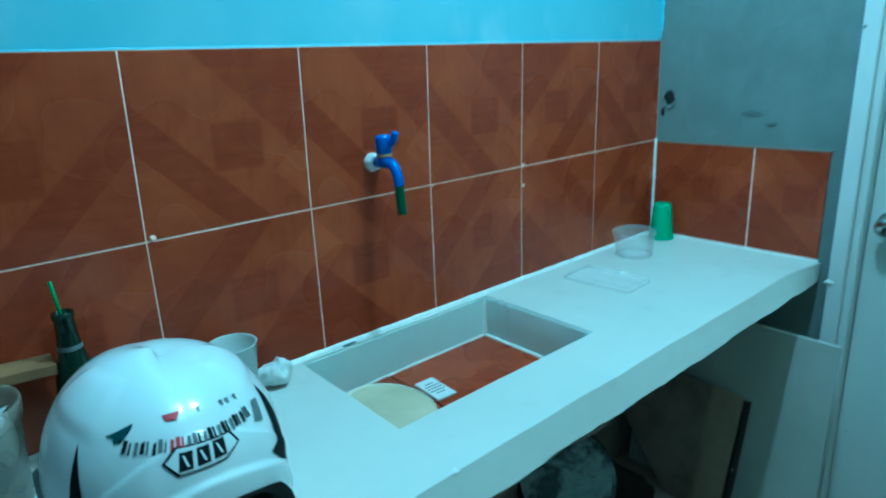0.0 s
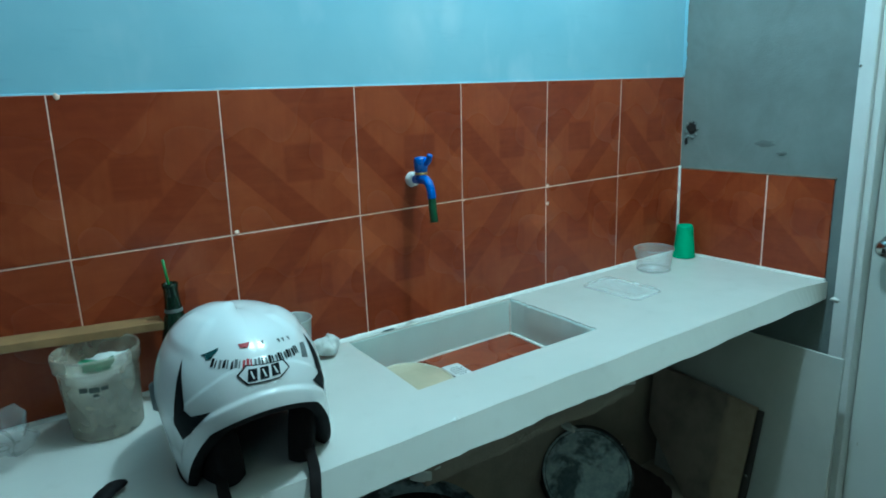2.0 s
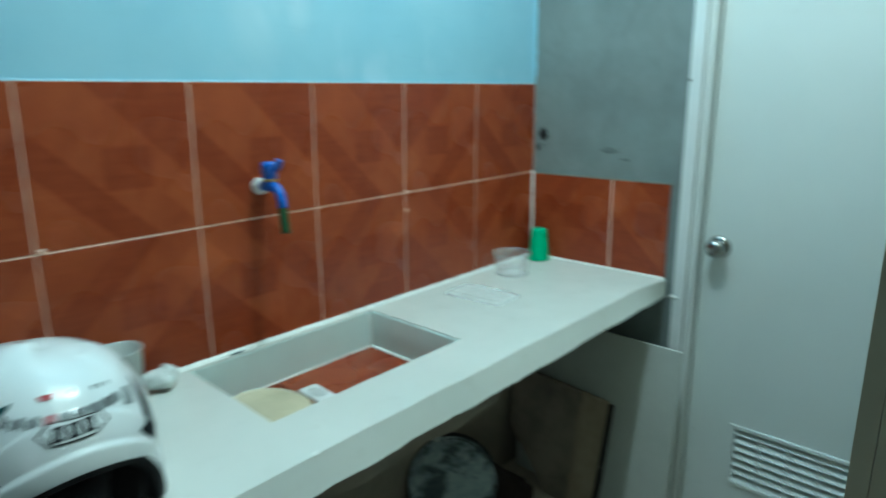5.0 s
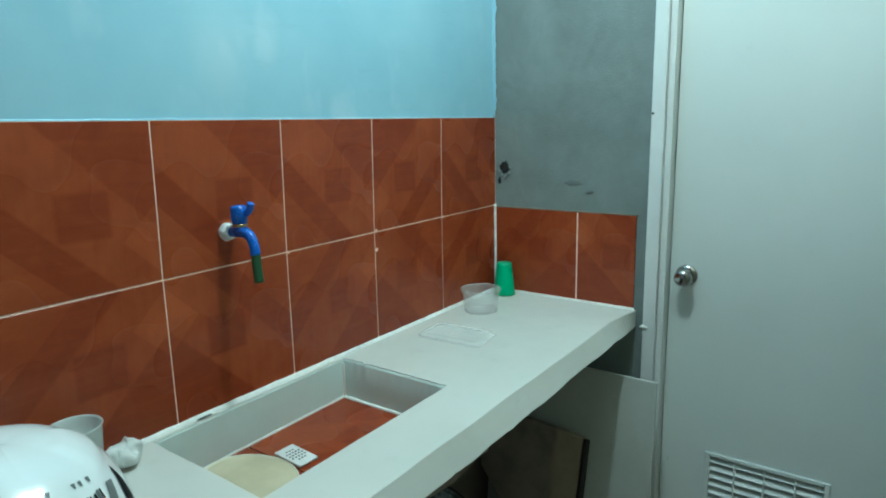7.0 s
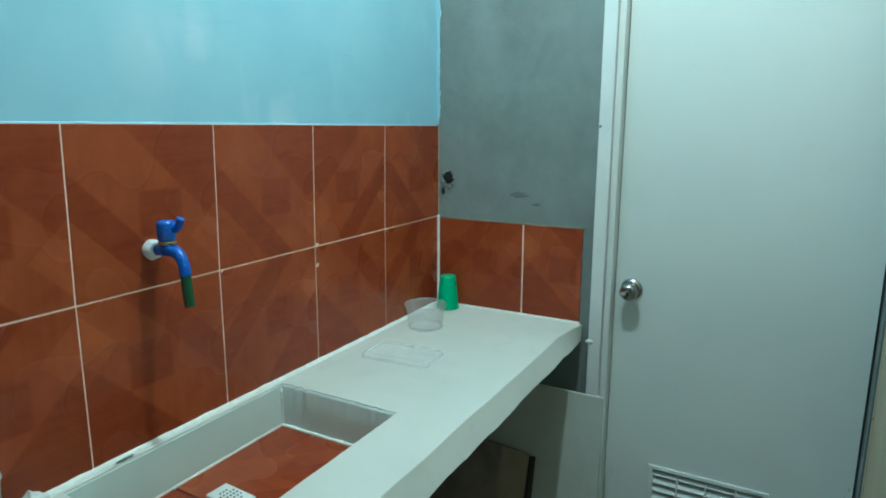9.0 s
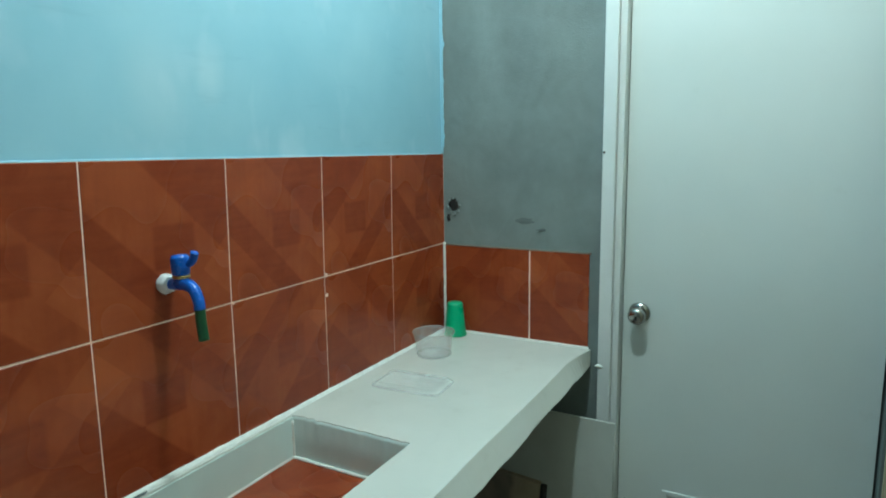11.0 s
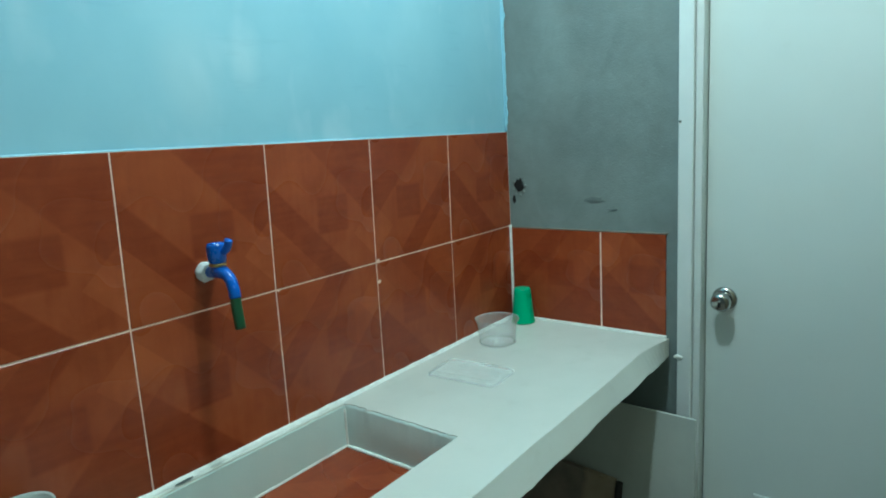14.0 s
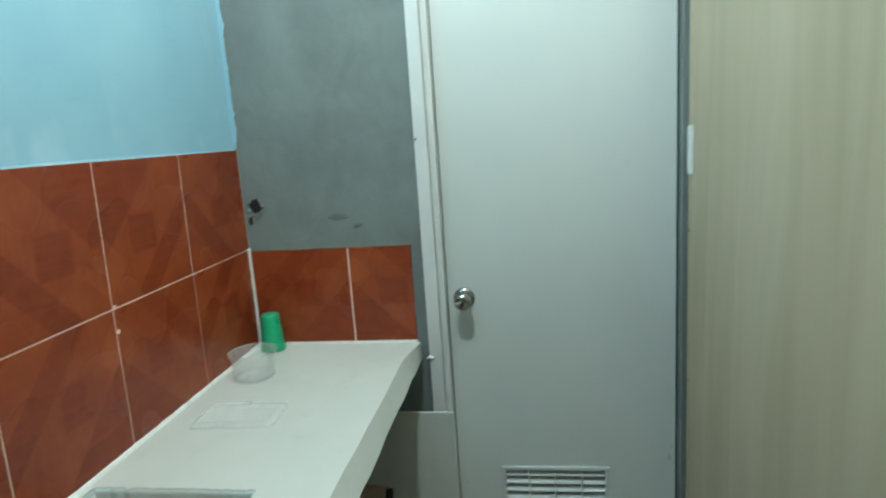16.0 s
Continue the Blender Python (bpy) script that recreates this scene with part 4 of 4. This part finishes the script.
gcup = thing("green_cup", (-0.044, -0.062, Z), "bright green plastic cup turned upside down", "cup")
part("wall", lathe([(0.033, 0.0), (0.036, 0.001), (0.0355, 0.006), (0.0265, 0.104), (0.024, 0.110), (0.012, 0.112), (0, 0.112)], 40), "greencup", gcup, "", True)
part("rim", lathe([(0.034, 0.0), (0.0375, 0.0005), (0.0375, 0.005), (0.035, 0.006)], 40), "greencup", gcup, "", True)

tub = thing("clear_tub", (-0.252, -0.098, Z), "clear round plastic food tub without lid", "tub")
part("wall", lathe([(0, 0.001), (0.047, 0.0), (0.051, 0.004), (0.058, 0.066)], 44), "clear", tub, "", True)
part("rim", lathe([(0.058, 0.066), (0.063, 0.067), (0.064, 0.071), (0.060, 0.073), (0.057, 0.070)], 44), "clear", tub, "", True)
part("base_ring", lathe([(0.046, 0.001), (0.052, 0.001), (0.053, 0.005), (0.048, 0.006)], 44), "clear", tub, "", True)

tray = thing("clear_tray", (-0.487, -0.168, Z), "shallow clear rectangular plastic tray", "tray", turn=4)


def rounded(w, d, r, z, n=6):
    out = []
    for cx, cy, a0 in ((w / 2 - r, d / 2 - r, 0), (-w / 2 + r, d / 2 - r, 90), (-w / 2 + r, -d / 2 + r, 180), (w / 2 - r, -d / 2 + r, 270)):
        out += [(cx + r * math.cos(radians(a0 + 90 * i / n)), cy + r * math.sin(radians(a0 + 90 * i / n)), z) for i in range(n + 1)]
    return out


def stack(loops, cap_first=False, cap_last=True):
    bm = bmesh.new()
    rs = [[bm.verts.new(q) for q in lp] for lp in loops]
    n = len(rs[0])
    for a, b in zip(rs, rs[1:]):
        for i in range(n):
            bm.faces.new((a[i], a[(i + 1) % n], b[(i + 1) % n], b[i]))
    if cap_first:
        bm.faces.new(rs[0])
    if cap_last:
        bm.faces.new(rs[-1])
    return bm


part("tray_wall", stack([rounded(0.118, 0.192, 0.015, 0.0), rounded(0.116, 0.190, 0.015, 0.003), rounded(0.108, 0.182, 0.014, 0.004), rounded(0.104, 0.178, 0.013, 0.011), rounded(0.098, 0.172, 0.012, 0.012), rounded(0.094, 0.168, 0.012, 0.010)]), "faint", tray, "", True)
part("tray_lip", stack([rounded(0.112, 0.186, 0.014, 0.0045), rounded(0.120, 0.194, 0.016, 0.0045), rounded(0.121, 0.195, 0.016, 0.0005), rounded(0.113, 0.187, 0.014, 0.0005)], False, False), "faint", tray, "", True)

for clear in (tub, tray):
    for child in clear.children:
        child.visible_shadow = False

dish = thing("plastic_dish", (-1.200, -0.186, COUNTER + F + 0.004), "yellowed plastic dish with murky water in the sink", "dish", turn=8)


def oval(w, d, z, n=44):
    return [(w / 2 * math.cos(2 * math.pi * i / n), d / 2 * math.sin(2 * math.pi * i / n), z) for i in range(n)]


part("bowl", stack([oval(0.10, 0.12, 0.0), oval(0.125, 0.15, 0.005), oval(0.146, 0.200, 0.040), oval(0.150, 0.204, 0.042), oval(0.149, 0.203, 0.0435), oval(0.145, 0.198, 0.042), oval(0.124, 0.148, 0.010)], True, True), "dish", dish, "", True)
part("water", stack([oval(0.1435, 0.196, 0.0405)], False, True), "water", dish, "murky brown water")

keys = thing("key_bunch", (-1.850, -0.366, Z), "bunch of keys with a black fob", "keys", turn=38)
part("fob", tube(smooth_line([(-0.005, 0, 0.008), (0.015, 0.004, 0.011), (0.035, 0.006, 0.012), (0.055, 0.004, 0.009)], 5), [0.007, 0.010, 0.012, 0.013, 0.0135, 0.0135, 0.0135, 0.013, 0.012, 0.013, 0.013, 0.012, 0.011, 0.010, 0.008, 0.006], 12, 0.62), "rubber", keys, "black rubber key fob", True)
bm = bmesh.new()
add_tube(bm, [(-0.020 + 0.021 * math.cos(t), 0.021 * math.sin(t), 0.003 + 0.002 * math.sin(2 * t)) for t in np.linspace(0, 6.28, 28)], 0.0017, 8)
part("ring", bm, "steel", keys, "steel split ring", True)
for k, r in enumerate((188, 296)):
    bm = bmesh.new()
    add_lathe(bm, [(0, 0.0), (0.010, 0.0), (0.010, 0.002), (0, 0.002)], 18, pose(0.012, 0, 0))
    add_box(bm, 0.020, 0.050, -0.0035, 0.0035, 0.0002, 0.0018)
    for q in range(4):
        add_box(bm, 0.026 + q * 0.006, 0.029 + q * 0.006, 0.0035, 0.0052, 0.0004, 0.0016)
    bm.transform(pose(-0.034, 0, 0.001 + 0.0022 * k, 0, 0, r))
    part("key", bm, "rubber" if k else "steel", keys)

# clear bag against the tiles
bm = bmesh.new()
bmesh.ops.create_icosphere(bm, subdivisions=4, radius=0.075)
bm.transform(Matrix.Diagonal((1.25, 0.9, 0.40, 1)))
crumple(bm, 0.035, 18, 11)
crumple(bm, 0.010, 70, 12)
lowest = min(v.co.z for v in bm.verts)
bm.transform(Matrix.Translation((-2.005, -0.11, Z - lowest)))
tagged(part("clear_bag", bm, "bag", None, "", True), "crumpled clear plastic bag on the counter", "plastic bag")
# ---- under the counter ----
panel = thing("fibre_board", (0, 0, 0), "grey fibre board sheet leaning on the wall", "board")
bm = bmesh.new()
for lst in ([(-0.135, -0.610, 0.001), (-0.105, -0.02, 0.001), (-0.046, -0.02, 0.598), (-0.083, -0.603, 0.612)],):
    lo = [bm.verts.new(q) for q in lst]
    hi = [bm.verts.new((q[0] + 0.009, q[1], q[2])) for q in lst]
    bm.faces.new(lo)
    bm.faces.new(hi)
    for i in range(4):
        bm.faces.new((lo[i], lo[(i + 1) % 4], hi[(i + 1) % 4], hi[i]))
part("sheet", bm, "panel", panel, bevel=0.0015)

fw = thing("formwork_board", (0, 0, 0), "mottled brown formwork board, shaded part painted darker, with a dark edge", "board")
bm = bmesh.new()
lst = [(-0.185, -0.375, 0.001), (-0.185, -0.20, 0.001), (-0.16, -0.03, 0.20), (-0.115, -0.012, 0.41), (-0.105, -0.385, 0.378)]
lo = [bm.verts.new(q) for q in lst]
hi = [bm.verts.new((q[0] + 0.020, q[1], q[2])) for q in lst]
bm.faces.new(lo)
bm.faces.new(hi)
for i in range(5):
    bm.faces.new((lo[i], lo[(i + 1) % 5], hi[(i + 1) % 5], hi[i]))
part("board", bm, "brownboard", fw, bevel=0.002)
bm = bmesh.new()
add_tube(bm, [(-0.172, -0.386, 0.02), (-0.150, -0.390, 0.12), (-0.122, -0.394, 0.26), (-0.098, -0.396, 0.375)], [0.011, 0.012, 0.011, 0.010], 10, 1.0, (0, 1, 0))
part("nail", lathe([(0, 0.004), (0.004, 0.003), (0.005, 0)], 10, pose(-0.152, -0.393, 0.17, 0, -80, 0)), "chrome", fw, "bright nail head", True)
part("edge_tape", bm, "darkedge", fw, "dark torn edge", True)

basin = thing("mortar_tub", (-0.525, -0.070, 0.0), "round black mortar tub caked with cement, leaning on the wall", "tub")
M = pose(-0.030, -0.035, 0.192, 57, 0, -42) @ Matrix.Scale(0.91, 4)
part("tub_wall", lathe([(0.0, 0.0), (0.146, 0.0), (0.153, -0.006), (0.160, -0.045), (0.166, -0.047)], 48, M, 0.015), "blackplastic", basin, "", True)
part("caked_base", lathe([(0, 0.0022), (0.132, 0.0022), (0.141, 0.0012)], 48, M, 0.02), "caked", basin, "dried cement on the base", True)
bm = bmesh.new()
add_tube(bm, [M @ Vector((0.147 * math.cos(t), 0.147 * math.sin(t), 0.001)) for t in np.linspace(0, 6.283, 60)], [0.004 + 0.0015 * noise.noise(Vector((t * 3, 0, 0))) for t in np.linspace(0, 6.283, 60)], 8)
part("base_rim", bm, "caked", basin, "", True)
spot = max((M @ Vector((0.157 * math.cos(t), 0.157 * math.sin(t), -0.008)) for t in np.linspace(0, 6.28, 80)), key=lambda q: q.z - 0.35 * q.x)
bm = bmesh.new()
bmesh.ops.create_icosphere(bm, subdivisions=3, radius=0.03)
bm.transform(Matrix.Translation(spot) @ pose(0, 0, 0, 20, 15, -42) @ Matrix.Diagonal((1.1, 0.5, 0.35, 1)))
crumple(bm, 0.012, 45, 17)
part("dried_mortar", bm, "panel", basin, "flake of pale dried mortar", True)

# brown spoil heaped under the tub
bm = bmesh.new()
bmesh.ops.create_grid(bm, x_segments=40, y_segments=28, size=0.5)
for v in bm.verts:
    r = max(0.0, 1 - (v.co.x * 2) ** 2 - (v.co.y * 2) ** 2)
    v.co = Vector((v.co.x * 0.56, v.co.y * 0.34, 0.046 * r ** 0.7 + r * (0.010 * noise.noise(v.co * 9) + 0.006 * noise.noise(v.co * 30))))
bm.transform(Matrix.Translation((-0.60, -0.19, 0.001)))
tagged(part("spoil_heap", bm, "spoil", None, "", True), "low heap of brown spoil on the floor", "rubble", kind="stuff")

bucket = thing("black_bucket", (-1.22, -0.17, 0.001), "black plastic bucket, the light on its rim painted grey", "bucket")
part("bucket_wall", lathe([(0, 0), (0.12, 0), (0.125, 0.004), (0.158, 0.362), (0.155, 0.363), (0.12, 0.01), (0, 0.01)], 48), "blackplastic", bucket, "", True)
# wide grey rim: the lit band on the black plastic is painted in
part("bucket_rim", lathe([(0.157, 0.318), (0.170, 0.320), (0.174, 0.362), (0.168, 0.370), (0.153, 0.366), (0.152, 0.340)], 48), "caked", bucket, "wide rim, light painted in as grey", True)
bm = boxes((0.118, 0.126, -0.006, 0.006, 0.10, 0.30))
bm.transform(pose(0, 0, 0, 0, 4, 28))
part("splash", bm, "caulk", bucket, "white paint drip", bevel=0.002)

bm = bmesh.new()
bmesh.ops.create_icosphere(bm, subdivisions=4, radius=0.12)
bm.transform(pose(0, 0, 0, 0, 42, -35) @ Matrix.Diagonal((1.15, 0.5, 0.55, 1)))
crumple(bm, 0.03, 9, 31)
crumple(bm, 0.006, 45, 33)
lowest = min(v.co.z for v in bm.verts)
bm.transform(Matrix.Translation((-0.375, -0.15, -lowest + 0.001)))
tagged(part("dark_sack", bm, "sack", None, "", True), "dark brown slumped sack on the floor", "sack")
bm = boxes((-0.05, 0.05, -0.03, 0.03, 0, 0.04))
bm.transform(pose(-0.225, -0.41, 0.001, 0, 0, 30))
crumple(bm, 0.006, 30, 2)
for v in bm.verts:
    v.co.z = max(v.co.z, 0.001)
tagged(part("cement_block", bm, "panel", None, "", False, 0.004), "small broken cement block on the floor", "block")
bm = boxes((-0.10, 0.10, -0.012, 0.012, 0, 0.006))
bm.transform(pose(-0.42, -0.26, 0.001, 0, 0, 65))
tagged(part("yellow_strip", bm, "yellow", None, "", False, 0.001), "yellow plastic strip on the floor", "strip")

# ---- tiles, last ----


def tile_mesh(w, h, fu, fv, u0=0.0, u1=1.0, v0=0.0, v1=1.0, lean=0.0, wedge=False):
    """A tile in the xz plane with its front at y=0 and its lower right corner at the origin; fu, fv mirror the print; lean shifts its top."""
    bm = bmesh.new()
    uv = bm.loops.layers.uv.new("uv")
    b, d = 0.0007, 0.0052
    back = [bm.verts.new(q) for q in ((-w, d, 0), (0, d, 0), (0, d, h), (-w, d, h))]
    mid = [bm.verts.new(q) for q in ((-w, b, 0), (0, b, 0), (0, b, h), (-w, b, h))]
    fr = [bm.verts.new(q) for q in ((-w + b, 0, b), (-b, 0, b), (-b, 0, h - b), (-w + b, 0, h - b))]
    for p, q in ((back, mid), (mid, fr)):
        for i in range(4):
            bm.faces.new((p[i], p[(i + 1) % 4], q[(i + 1) % 4], q[i]))
    bm.faces.new(fr)
    bmesh.ops.recalc_face_normals(bm, faces=bm.faces)
    for f in bm.faces:
        for lp in f.loops:
            u = u0 + (u1 - u0) * (lp.vert.co.x + w) / w
            v = v0 + (v1 - v0) * (1 - lp.vert.co.z / h)
            lp[uv].uv = (1 - u if fu else u, 1 - v if fv else v)
    for v in bm.verts:
        v.co.x += lean * v.co.z / h * (-v.co.x / w if wedge else 1)
    me = bpy.data.meshes.new("tile")
    bm.to_mesh(me)
    bm.free()
    me.materials.append(MAT["tile"])
    return me


def lay(me, parent, m):
    ob = new("tile", me)
    ob.parent = parent
    ob.matrix_basis = m


# joints of the long wall along the middle line; the columns lean a little out of plumb
JOINTS = (-0.003, -0.3145, -0.6220, -0.9200, -1.2190, -1.5205, -1.8160, -2.1160, -2.4160, -2.7160)
GAP = 0.0026
turned = ((0, 1, 0, 0, 0, 1, 0, 1, 0), (0, 1, 0, 1, 0, 0, 1, 0, 1))
for col, (xr, xl) in enumerate(zip(JOINTS, JOINTS[1:])):
    w = xr - xl - GAP
    tilt = 0.0009 * (random.random() - 0.5)
    over = 0.0 if col else 0.0075
    lay(tile_mesh(w + over, 0.2950, turned[0][col], 0, lean=0.009, wedge=not col), wall_n, pose(xr - GAP / 2 + over, 0.0003 + tilt, MID + 0.0016))
    if not col:
        w += 0.003
    lay(tile_mesh(w, 0.2987, turned[1][col], 1, lean=0.003, wedge=not col), wall_n, pose(xr - GAP / 2 - (0.003 if col else 0.0), 0.0003 - tilt, MID - 0.0016 - 0.2987))
short = {w: tile_mesh(w, 0.286, k, 1, 0, 1 if w > 0.25 else 0.63, 0.02, 0.98) for w, k in ((0.298, 0), (0.187, 1))}
lay(short[0.298], wall_e, pose(0, -0.3035, 0.807, 0, 0, -90) )
lay(short[0.187], wall_e, pose(0, -0.4955, 0.807, 0, 0, -90))
for w, x in ((0.302, SX1 + 0.002), (0.20, SX1 - 0.304)):
    me = tile_mesh(w, SY1 - SY0 - 0.006, 0, 0, 0, w / 0.302)
    lay(me, sink, pose(x, SY0 + 0.003, F, -90, 0, 0))
